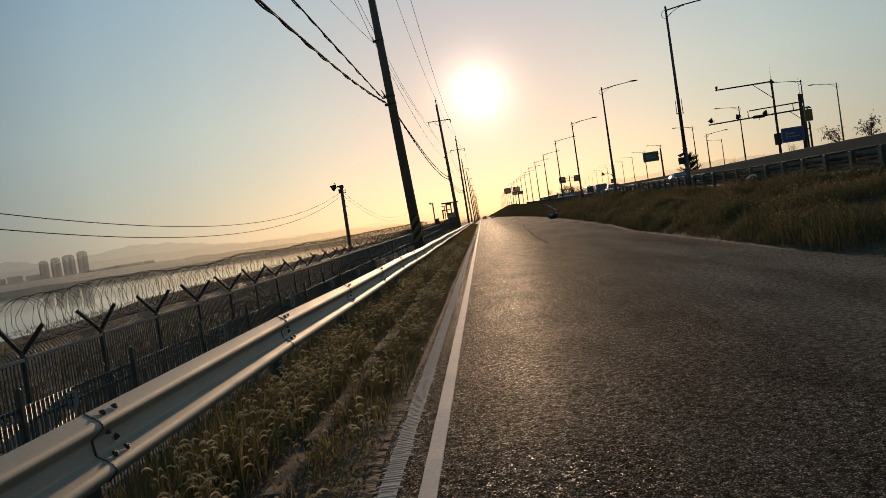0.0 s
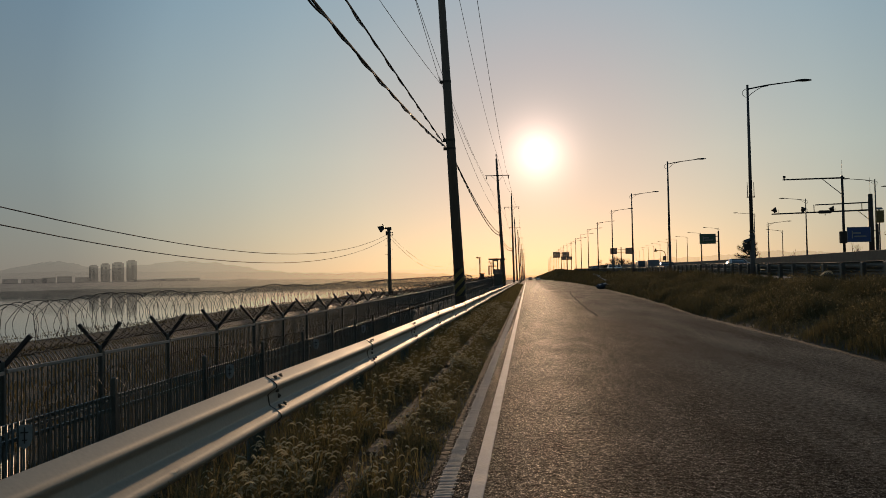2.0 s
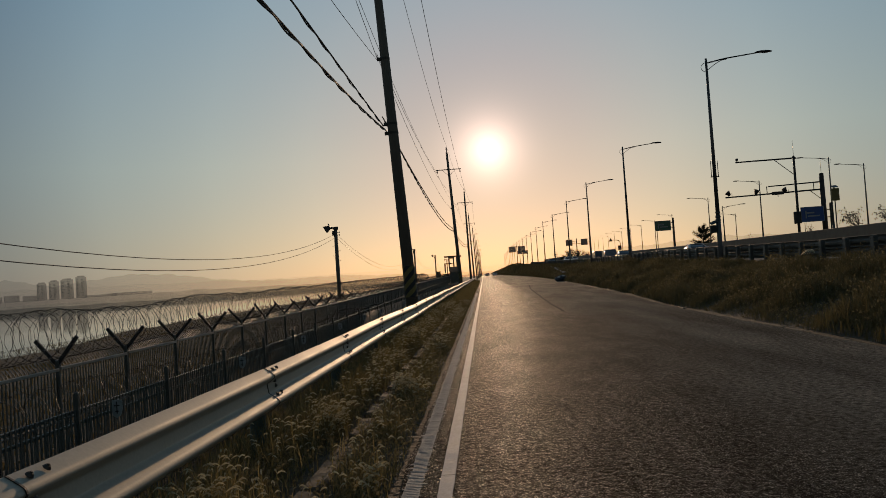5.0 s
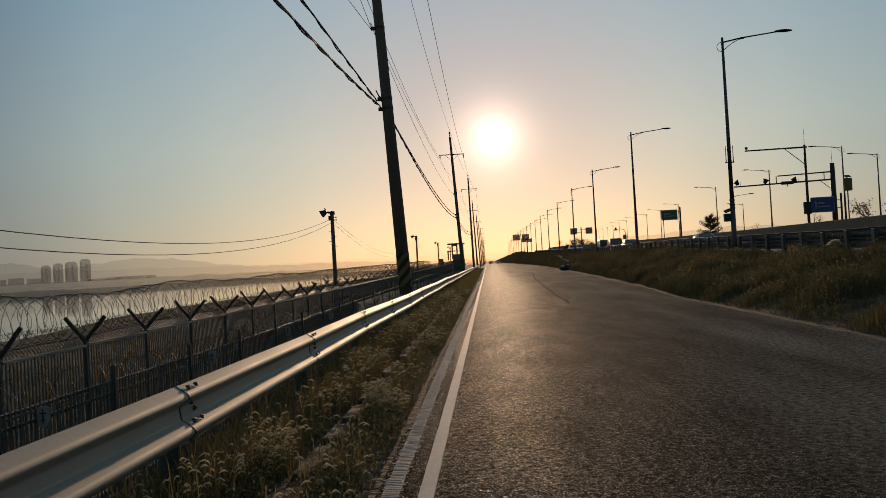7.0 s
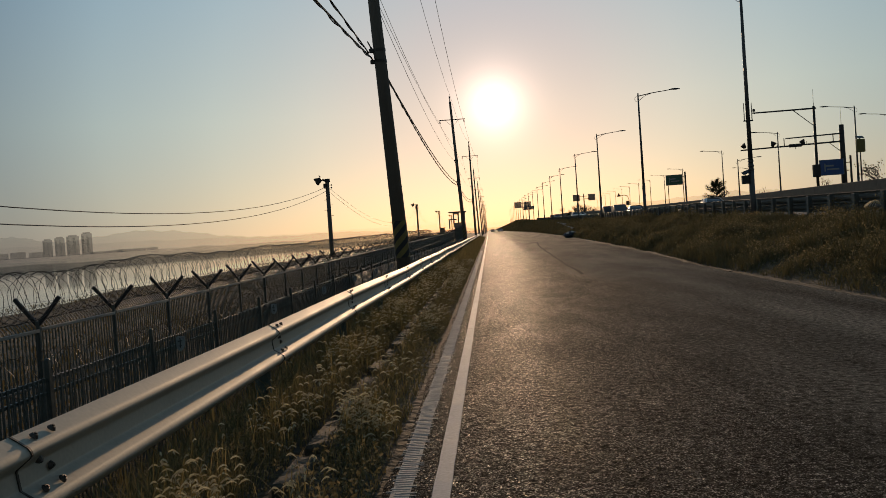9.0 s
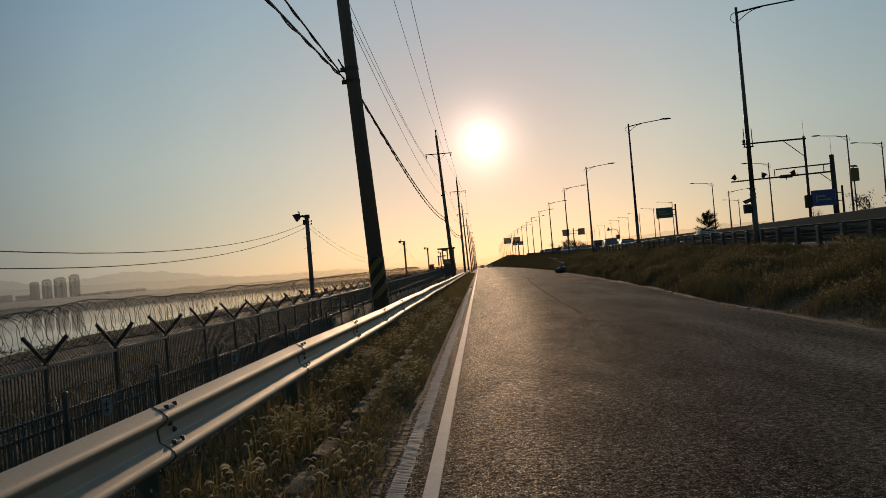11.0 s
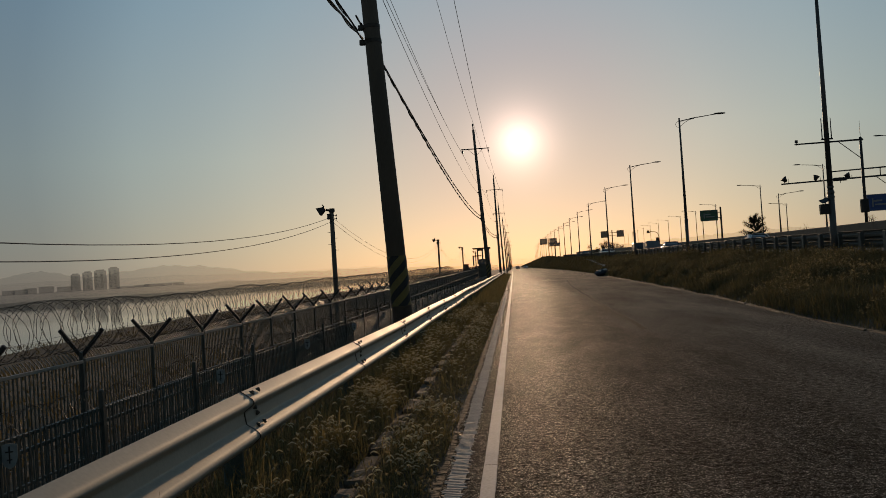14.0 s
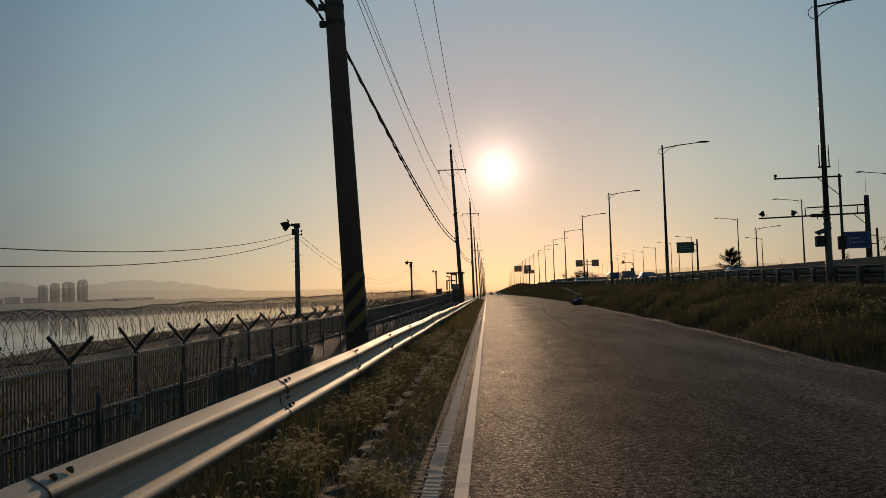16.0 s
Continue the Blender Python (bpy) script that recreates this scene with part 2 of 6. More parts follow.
def asphalt(name):
    """Worn chip-seal: stones in dark binder, smoother and older towards the far edge, with long seams and dirt."""
    m = bpy.data.materials.new(name)
    m.use_nodes = True
    nt = m.node_tree
    n, l = nt.nodes, nt.links
    p = n["Principled BSDF"]
    geo = n.new("ShaderNodeNewGeometry")
    sep = n.new("ShaderNodeSeparateXYZ")
    l.new(geo.outputs["Position"], sep.inputs[0])

    def noise_at(scale, detail=4, stretch=None):
        q = n.new("ShaderNodeTexNoise")
        q.inputs["Scale"].default_value, q.inputs["Detail"].default_value = scale, detail
        if stretch:
            mp = n.new("ShaderNodeMapping")
            mp.inputs["Scale"].default_value = stretch
            l.new(geo.outputs["Position"], mp.inputs["Vector"])
            l.new(mp.outputs["Vector"], q.inputs["Vector"])
        else:
            l.new(geo.outputs["Position"], q.inputs["Vector"])
        return q.outputs["Fac"]

    def ranged(v, a, b, c, d):
        q = n.new("ShaderNodeMapRange")
        q.inputs["From Min"].default_value, q.inputs["From Max"].default_value = a, b
        q.inputs["To Min"].default_value, q.inputs["To Max"].default_value = c, d
        l.new(v, q.inputs["Value"])
        return q.outputs["Result"]

    def maths(op, a, b):
        q = n.new("ShaderNodeMath")
        q.operation = op
        for i, v in enumerate((a, b)):
            if isinstance(v, (int, float)):
                q.inputs[i].default_value = v
            else:
                l.new(v, q.inputs[i])
        return q.outputs[0]

    vor = n.new("ShaderNodeTexVoronoi")
    vor.inputs["Scale"].default_value = 130
    l.new(geo.outputs["Position"], vor.inputs["Vector"])
    stone = n.new("ShaderNodeSeparateColor")
    l.new(vor.outputs["Color"], stone.inputs[0])
    # where the smooth outer lane begins: a wavering line well right of the white line
    edge = maths("ADD", sep.outputs["X"], ranged(noise_at(0.25, 5, (1, 0.25, 1)), 0, 1, -2.2, 2.2))
    old = ranged(edge, 3.0, 4.6, 0.0, 1.0)
    chips = maths("ADD", 0.042, maths("MULTIPLY", 0.50, maths("POWER", stone.outputs["Red"], 8.0)))
    mottle = ranged(noise_at(18, 5), 0.35, 0.65, 0.4, 1.5)
    chips = maths("MULTIPLY", maths("MULTIPLY", chips, mottle), ranged(noise_at(2.2, 5, (1, 0.3, 1)), 0.3, 0.7, 0.65, 1.3))
    worn = maths("MULTIPLY", maths("MULTIPLY", mottle, ranged(noise_at(90, 3), 0.35, 0.65, 0.045, 0.20)), ranged(noise_at(0.9, 6, (1, 0.16, 1)), 0.35, 0.65, 0.55, 1.6))
    worn = maths("ADD", worn, maths("MULTIPLY", chips, 0.55))
    val = n.new("ShaderNodeMix")
    l.new(old, val.inputs["Factor"])
    l.new(chips, val.inputs["A"])
    l.new(worn, val.inputs["B"])
    col = n.new("ShaderNodeCombineColor")
    l.new(val.outputs["Result"], col.inputs[0])
    l.new(maths("MULTIPLY", val.outputs["Result"], 0.88), col.inputs[1])
    l.new(maths("MULTIPLY", val.outputs["Result"], 0.72), col.inputs[2])
    l.new(col.outputs[0], p.inputs["Base Color"])
    # a few larger flat stones that catch the sun
    big = n.new("ShaderNodeTexVoronoi")
    big.inputs["Scale"].default_value = 62
    l.new(geo.outputs["Position"], big.inputs["Vector"])
    flat = n.new("ShaderNodeSeparateColor")
    l.new(big.outputs["Color"], flat.inputs[0])
    catch = ranged(flat.outputs["Red"], 0.02, 0.05, 1.0, 0.0)
    rough = n.new("ShaderNodeMix")
    l.new(old, rough.inputs["Factor"])
    l.new(ranged(stone.outputs["Green"], 0.0, 0.14, 0.34, 0.95), rough.inputs["A"])
    rough.inputs["B"].default_value = 0.9
    gloss = ranged(stone.outputs["Green"], 0.02, 0.09, 0.10, 0.004)
    gloss = maths("MAXIMUM", gloss, maths("MULTIPLY", catch, 0.04))
    l.new(maths("MULTIPLY", gloss, ranged(old, 0, 1, 1, 0.6)), p.inputs["Specular IOR Level"])
    l.new(maths("MULTIPLY", rough.outputs["Result"], ranged(catch, 0, 1, 1, 0.55)), p.inputs["Roughness"])
    h1 = maths("MULTIPLY", ranged(vor.outputs["Distance"], 0, 0.7, 1, 0), ranged(stone.outputs["Blue"], 0, 1, 0.3, 1))
    h2 = maths("MULTIPLY", h1, ranged(old, 0, 1, 1, 0.6))
    bp = n.new("ShaderNodeBump")
    bp.inputs["Strength"].default_value, bp.inputs["Distance"].default_value = 1.0, 0.008
    l.new(h2, bp.inputs["Height"])
    l.new(bp.outputs["Normal"], p.inputs["Normal"])
    return m


M_ROAD = asphalt("worn_asphalt")
M_HIGHWAY = mat("highway_asphalt", (0.07, 0.07, 0.068), (0.045, 0.045, 0.045), 0.75, scale=0.4, fine=80, bump=0.3)
M_PAINT = mat("white_road_paint", (0.56, 0.565, 0.58), (0.32, 0.32, 0.325), 0.75, scale=3, fine=50, bump=0.4, dist=0.004, spread=0.5)
M_RUMBLE = mat("worn_grey_road_paint", (0.52, 0.49, 0.45), (0.20, 0.19, 0.17), 0.8, scale=5, fine=60, bump=0.5, dist=0.004, spread=0.5)
M_SOIL = mat("dry_soil", (0.12, 0.095, 0.06), (0.05, 0.042, 0.028), 0.95, scale=0.6, fine=9, bump=0.9, dist=0.05, spread=0.5)
M_PATH = mat("grey_patrol_path", (0.32, 0.32, 0.32), (0.21, 0.21, 0.21), 0.85, scale=0.8, fine=40, bump=0.3)
M_CONCRETE = mat("weathered_concrete", (0.34, 0.33, 0.3), (0.2, 0.19, 0.17), 0.85, scale=3, fine=40, bump=0.5, spread=0.4)
M_WALL = mat("dirty_barrier_concrete", (0.17, 0.16, 0.13), (0.10, 0.095, 0.08), 0.9, scale=1.5, fine=20, bump=0.4, spread=0.4)
M_POLE = mat("grey_spun_concrete", (0.19, 0.165, 0.135), (0.12, 0.105, 0.088), 0.85, scale=2, fine=50, bump=0.3, stretch=(1, 1, 0.25))
# fence top rail: paler colour stands in for sky light on its upper face
M_TOPRAIL = mat("sky_lightened_rail", (0.34, 0.34, 0.31), (0.22, 0.22, 0.20), 0.5, 0.3, scale=3, fine=30, bump=0.1)
# galvanised steel darkened in colour for the shaded back of the highway rail
M_SHADERAIL = mat("shade_darkened_galvanised_steel", (0.15, 0.155, 0.145), (0.08, 0.085, 0.08), 0.6, 0.5, scale=3, fine=30, bump=0.1)
M_ZINC = mat("galvanised_steel", (0.49, 0.455, 0.38), (0.36, 0.335, 0.28), 0.6, 0.25, scale=1.3, fine=45, bump=0.02, dist=0.003, spread=0.4)
M_ZINC.node_tree.nodes["Principled BSDF"].inputs["Specular IOR Level"].default_value = 0.3
M_POST = mat("green_coated_steel", (0.10, 0.14, 0.13), (0.05, 0.075, 0.07), 0.5, 0.4, scale=4, fine=40, bump=0.1)
M_BOLT = mat("dark_bolt_steel", (0.12, 0.11, 0.1), (0.05, 0.045, 0.04), 0.55, 0.8, scale=20, fine=90, bump=0.1)
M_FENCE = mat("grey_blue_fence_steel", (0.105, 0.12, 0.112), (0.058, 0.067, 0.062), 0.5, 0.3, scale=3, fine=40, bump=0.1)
M_RAZOR = mat("razor_wire_steel", (0.10, 0.09, 0.08), (0.05, 0.045, 0.035), 0.6, 0.4, scale=6, fine=60, bump=0)
M_LAMP = mat("grey_lamp_steel", (0.15, 0.15, 0.15), (0.10, 0.10, 0.10), 0.55, 0.6, scale=2, fine=40, bump=0.05)
M_DARK = mat("dark_metal", (0.045, 0.045, 0.045), (0.025, 0.025, 0.025), 0.55, 0.3, scale=4, fine=40, bump=0.1)
M_CABLE = mat("black_cable", (0.03, 0.03, 0.03), (0.02, 0.02, 0.02), 0.6, 0.0, scale=4, fine=40, bump=0)
M_YELLOW = mat("yellow_reflective_band", (0.24, 0.19, 0.05), (0.16, 0.125, 0.04), 0.6, scale=5, fine=50, bump=0.1)
M_TAR = mat("matt_black_tar", (0.03, 0.028, 0.025), (0.018, 0.017, 0.015), 1.0, scale=5, fine=50, bump=0.3)
M_TAR.node_tree.nodes["Principled BSDF"].inputs["Specular IOR Level"].default_value = 0.02
M_KERB = mat("dirty_kerb_concrete", (0.17, 0.15, 0.115), (0.04, 0.036, 0.027), 0.95, scale=4, fine=30, bump=0.5, spread=0.4)
M_BLACK = mat("black_band", (0.03, 0.03, 0.03), (0.018, 0.018, 0.018), 0.6, scale=5, fine=50, bump=0.1)
M_BLUE = mat("blue_sign_sheet", (0.03, 0.10, 0.34), (0.025, 0.08, 0.28), 0.45, scale=2, fine=20, bump=0)
M_GREEN = mat("green_sign_sheet", (0.02, 0.15, 0.10), (0.018, 0.12, 0.08), 0.45, scale=2, fine=20, bump=0)
M_WHITE = mat("white_enamel", (0.75, 0.75, 0.74), (0.62, 0.62, 0.6), 0.4, scale=3, fine=30, bump=0)
M_PLATE = mat("faded_white_plate", (0.42, 0.45, 0.45), (0.25, 0.27, 0.27), 0.7, scale=6, fine=40, bump=0)
M_CARW = mat("white_car_paint", (0.72, 0.73, 0.74), (0.66, 0.67, 0.68), 0.4, scale=1, fine=6, bump=0)
M_CARD = mat("dark_car_paint", (0.05, 0.055, 0.065), (0.04, 0.045, 0.05), 0.4, scale=1, fine=6, bump=0)
M_GLASS = mat("tinted_car_glass", (0.03, 0.035, 0.04), (0.02, 0.02, 0.025), 0.08, scale=1, fine=6, bump=0)
M_TYRE = mat("tyre_rubber", (0.025, 0.025, 0.025), (0.015, 0.015, 0.015), 0.85, scale=6, fine=60, bump=0.2)
M_BAG = mat("dark_blue_sacking", (0.04, 0.05, 0.08), (0.02, 0.025, 0.035), 0.5, scale=6, fine=30, bump=0.4)
M_GRASS = mat("dry_verge_grass", (0.36, 0.285, 0.125), (0.035, 0.042, 0.016), 0.8, scale=0.7, fine=6, bump=0, random_by=0.5, translucent=0.55)
M_HEAD = mat("foxtail_seed_heads", (0.88, 0.85, 0.70), (0.55, 0.50, 0.36), 0.8, scale=3, fine=12, bump=0, random_by=0.5, translucent=0.78)
M_WEED = mat("brown_bank_weeds", (0.23, 0.185, 0.09), (0.05, 0.062, 0.026), 0.85, scale=0.35, fine=3, bump=0, random_by=0.4, translucent=0.4)
M_REED = mat("dead_reeds", (0.22, 0.17, 0.08), (0.07, 0.06, 0.028), 0.9, scale=0.2, fine=2, bump=0, random_by=0.4, translucent=0.35)
M_DRYLEAF = mat("dry_weed_leaves", (0.36, 0.285, 0.15), (0.04, 0.047, 0.02), 0.85, scale=0.5, fine=3, bump=0, random_by=0.6, translucent=0.4)
M_BARK = mat("dark_bark", (0.07, 0.055, 0.04), (0.04, 0.03, 0.02), 0.9, scale=4, fine=30, bump=0.4)
M_LEAF = mat("dull_evergreen_leaves", (0.06, 0.07, 0.03), (0.03, 0.035, 0.015), 0.8, scale=1, fine=8, bump=0, random_by=0.5, translucent=0.3)
# far land and buildings: haze imitated by letting the sky show through
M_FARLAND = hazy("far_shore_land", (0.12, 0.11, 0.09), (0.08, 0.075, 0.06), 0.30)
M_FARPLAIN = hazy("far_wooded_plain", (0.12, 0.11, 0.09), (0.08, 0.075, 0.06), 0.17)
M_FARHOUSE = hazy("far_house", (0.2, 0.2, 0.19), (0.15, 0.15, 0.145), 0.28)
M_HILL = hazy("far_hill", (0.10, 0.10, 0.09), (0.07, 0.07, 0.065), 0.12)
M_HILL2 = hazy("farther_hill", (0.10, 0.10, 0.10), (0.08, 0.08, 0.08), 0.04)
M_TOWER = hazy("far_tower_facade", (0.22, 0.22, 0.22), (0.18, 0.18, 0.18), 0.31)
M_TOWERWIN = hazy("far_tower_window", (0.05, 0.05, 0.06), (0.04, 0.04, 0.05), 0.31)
M_BOOTH = mat("painted_booth_wall", (0.2, 0.2, 0.21), (0.14, 0.14, 0.15), 0.7, scale=2, fine=20, bump=0.1)


# distance haze built into these materials as growing transparency
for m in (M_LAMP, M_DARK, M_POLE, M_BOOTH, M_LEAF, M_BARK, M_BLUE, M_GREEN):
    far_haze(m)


def water_material():
    m = bpy.data.materials.new("slow_river_water")
    m.use_nodes = True
    n, l = m.node_tree.nodes, m.node_tree.links
    p = n["Principled BSDF"]
    p.inputs["Base Color"].default_value = (0.40, 0.37, 0.29, 1)
    p.inputs["Roughness"].default_value = 0.04
    p.inputs["IOR"].default_value = 1.8
    tc = n.new("ShaderNodeTexCoord")
    q = n.new("ShaderNodeTexNoise")
    q.inputs["Scale"].default_value, q.inputs["Detail"].default_value = 0.8, 4
    l.new(tc.outputs["Object"], q.inputs["Vector"])
    b = n.new("ShaderNodeBump")
    b.inputs["Strength"].default_value, b.inputs["Distance"].default_value = 0.008, 0.01
    l.new(q.outputs["Fac"], b.inputs["Height"])
    l.new(b.outputs["Normal"], p.inputs["Normal"])
    return m


M_WATER = water_material()

# ---------------------------------------------------------------- plan
ROAD_RIGHT = [(-60, 6.4), (14, 6.5), (28, 6.68), (34, 6.95), (42, 7.5), (63, 8.3), (95, 9.35), (114, 9.9), (194, 10.9), (400, 9.6), (1000, 9.6), (4000, 20)]
LAMP_X = [(-60, 11.2), (45, 12.45), (73.3, 13.05), (101.5, 13.5), (129.8, 14.0), (158, 14.2), (260, 15.2), (415, 15.6), (1000, 17), (4000, 30)]
HIGH_Z = [(-60, 0.7), (35, 0.95), (60, 1.3), (100, 1.5), (150, 1.9), (258, 3.0), (330, 4.0), (415, 4.6), (600, 4.2), (900, 3.0), (1500, 1.0), (4000, 0)]
BANK_END = [(-60, -30), (74, -35), (125, -37.5), (220, -41), (385, -45), (900, -48), (1300, -30), (4500, 200)]


def ground_z(x, y):
    """Height of the ground sheet."""
    w = noise.noise(Vector((x * 0.35, y * 0.35, 0))) * 0.06
    if x <= 0.7:
        end = lerp_table(BANK_END, y)
        z = float(np.interp(x, [end - 9, end, -28 if end < -30 else end + 2, -7.6, -3.0, -1.0, 0.3, 0.7], [-9, -2.1, -2.3, -1.85, -1.8, -0.12, -0.03, -0.05]))
        if x < -8:
            z += 0.35 * noise.noise(Vector((x * 0.12, y * 0.08, 3)))
        return z + (w if x < -0.2 else w * 0.3)
    right, lamp, high = lerp_table(ROAD_RIGHT, y), lerp_table(LAMP_X, y), lerp_table(HIGH_Z, y)
    if x <= right:
        return -0.06
    if x <= lamp:
        u = (x - right) / max(lamp - right, 0.5)
        return -0.02 + high * (u ** 0.8) + 2.2 * w * min(1, 4 * u) * (1 - 0.7 * u)
    if x <= lamp + 27:
        return high - 0.08
    return float(np.interp(x, [lamp + 27, lamp + 60, lamp + 400, 4500], [high - 0.1, high * 0.8, 0.5, 0]))


def build_ground():
    xs = [-4500, -2500, -1200, -600, -300, -180, -120] + list(np.arange(-96, -28, 4)) + list(np.arange(-28, -8, 1.0)) + list(np.arange(-8, 0.71, 0.3)) + [1.5, 4] \
        + list(np.arange(6, 20, 0.4)) + [24, 28, 32, 36, 40, 45, 52, 62, 80, 110, 160, 260, 450, 900, 2000, 4500]
    ys = [-400, -150, -60, -30, -10] + list(np.arange(-4, 60, 0.8)) + list(np.arange(60, 130, 2)) + list(np.arange(130, 300, 6)) + [320, 350, 400, 450, 520, 600, 700, 850, 1000, 1200, 1500, 2000, 3000, 4500]
    verts = [(x, y, ground_z(x, y)) for y in ys for x in xs]
    w = len(xs)
    tris = []
    for j in range(len(ys) - 1):
        for i in range(w - 1):
            a = j * w + i
            tris += [(a, a + 1, a + w + 1), (a, a + w + 1, a + w)]
    return linked("ground", tri_mesh("ground", verts, tris, True), M_SOIL)


ground = tagged(build_ground(), "dry brown soil and grass ground falling to the river", "ground", kind="structure")

# water and river
bm = bmesh.new()
bmesh.ops.create_grid(bm, x_segments=1, y_segments=1, size=2300)
bmesh.ops.translate(bm, verts=bm.verts, vec=(-2330, 2200, -7))
river = tagged(part("water", bm, M_WATER), "calm pale river water reflecting the hazy sky", "river", kind="structure")


def strip(name, left, right, z, y0, y1, step, material, thick=0.05):
    """A slab along the road between two edges given as functions of y."""
    bm = bmesh.new()
    rows = []
    ys = np.arange(y0, y1 + step * 0.5, step)
    for y in ys:
        y = float(y)
        a, b, h = left(y), right(y), z(y)
        rows.append([bm.verts.new(p) for p in ((a, y, h - thick), (a, y, h), (a * 0.5 + b * 0.5, y, h + 0.0), (b, y, h), (b, y, h - thick))])
    for p, q in zip(rows, rows[1:]):
        for i in range(4):
            bm.faces.new((p[i], p[i + 1], q[i + 1], q[i]))
    bmesh.ops.recalc_face_normals(bm, faces=bm.faces)
    return part(name, bm, material)


def road_left(y):
    return 0.56 + 0.06 * noise.noise(Vector((0, y * 0.9, 5))) + 0.03 * noise.noise(Vector((0, y * 4, 8)))


road = strip("road", road_left, lambda y: lerp_table(ROAD_RIGHT, y), lambda y: 0.0, -60, 1000, 0.8, M_ROAD)
tagged(road, "worn grey asphalt service road with coarse stone chips", "road", kind="structure")
highway = strip("highway", lambda y: lerp_table(LAMP_X, y) + 0.9, lambda y: lerp_table(LAMP_X, y) + 25.5, lambda y: lerp_table(HIGH_Z, y), -60, 1500, 6, M_HIGHWAY, 0.2)
tagged(highway, "raised dark asphalt highway carriageways", "highway", kind="structure")
path = strip("patrol_path", lambda y: -6.5, lambda y: -4.5, lambda y: -1.72, -20, 300, 4, M_PATH, 0.12)
tagged(path, "grey patrol path between two steel fences", "path", kind="structure")

# edge line, in painted lengths
edge_line = thing("edge_line", label="worn solid white edge line on the asphalt", category="road marking", kind="structure")
for k in range(16):
    bm = bmesh.new()
    y0, y1 = -10 + 10 * k, -10 + 10 * (k + 1) - 0.012
    rows = []
    for y in np.arange(y0, y1 + 0.01, 0.1998):
        wob = 0.004 * noise.noise(Vector((1, y * 3, 0)))
        rows.append([bm.verts.new((x + wob * s, y, h)) for x, s, h in ((0.815, 1, 0.0), (0.818, 1, 0.004), (0.910, -1, 0.004), (0.913, -1, 0.0))])
    for p, q in zip(rows, rows[1:]):
        for i in range(3):
            bm.faces.new((p[i], p[i + 1], q[i + 1], q[i]))
    part("painted_length", bm, M_PAINT, edge_line)
strip_far = strip("edge_line_far", lambda y: 0.818, lambda y: 0.910, lambda y: 0.006, 150, 900, 10, M_PAINT, 0.004)
strip_far.parent = edge_line

# ---------------------------------------------------------------- roadside steel barrier
def rounded(pts, n=4):
    """A smooth line through the corner points of a pressed profile."""
    out = []
    for i in range(len(pts) - 1):
        p0, p1, p2, p3 = (Vector(pts[max(0, min(len(pts) - 1, i + d))]) for d in (-1, 0, 1, 2))
        for k in range(n):
            u = k / n
            q = 0.5 * (2 * p1 + (p2 - p0) * u + (2 * p0 - 5 * p1 + 4 * p2 - p3) * u * u + (3 * p1 - p0 - 3 * p2 + p3) * u ** 3)
            out.append((q.x, q.y))
    return out + [tuple(pts[-1])]


W_PROFILE = rounded([(0.000, 0.170), (0.006, 0.176), (0.014, 0.173), (0.064, 0.137), (0.077, 0.124), (0.082, 0.108), (0.076, 0.091), (0.016, 0.050), (0.005, 0.040), (0.003, 0.030),
                     (0.003, -0.030), (0.005, -0.039), (0.016, -0.049), (0.066, -0.083), (0.077, -0.096), (0.082, -0.112), (0.076, -0.130), (0.030, -0.168), (0.012, -0.175)], 2)
W_PROFILE = [(u + 0.15 * (0.11 - v), v) for u, v in W_PROFILE]        # the beam leans back a little


def beam_mesh(name, length, side=1, segs=4, dent=0.0):
    """A two-wave steel beam along y, with sheet thickness."""
    bm = bmesh.new()
    grid = []
    for k in range(segs + 1):
        y = length * k / segs
        sw = dent * noise.noise(Vector((y * 0.8, length, dent * 50)))
        grid.append([bm.verts.new((side * (u + sw), y, v)) for u, v in W_PROFILE])
    for a, b in zip(grid, grid[1:]):
        for i in range(len(W_PROFILE) - 1):
            bm.faces.new((a[i], a[i + 1], b[i + 1], b[i]))
    bmesh.ops.recalc_face_normals(bm, faces=bm.faces)
    if side * sum(f.normal.x for f in bm.faces) < 0:
        bmesh.ops.reverse_faces(bm, faces=bm.faces)
    for f in bm.faces:
        f.smooth = True
    bmesh.ops.solidify(bm, geom=bm.faces[:], thickness=0.004)
    for e in bm.edges:
        e.smooth = len(e.link_faces) == 2 and e.calc_face_angle(0) < 0.9
    me = bpy.data.meshes.new(name)
    bm.to_mesh(me)
    bm.free()
    return me


RAIL_X, RAIL_Z = -0.75, 0.479


def bolt_mesh():
    bm = bmesh.new()
    r = bmesh.ops.create_cone(bm, cap_ends=True, segments=10, radius1=0.02, radius2=0.012, depth=0.014, matrix=Matrix.Translation((0, 0, 0.007)))
    tube(bm, (0, 0, 0.012), (0, 0, 0.02), 0.008, 0.006, 6)
    me = bpy.data.meshes.new("bolt")
    bm.to_mesh(me)
    bm.free()
    me.materials.append(M_BOLT)
    return me


BOLT = bolt_mesh()


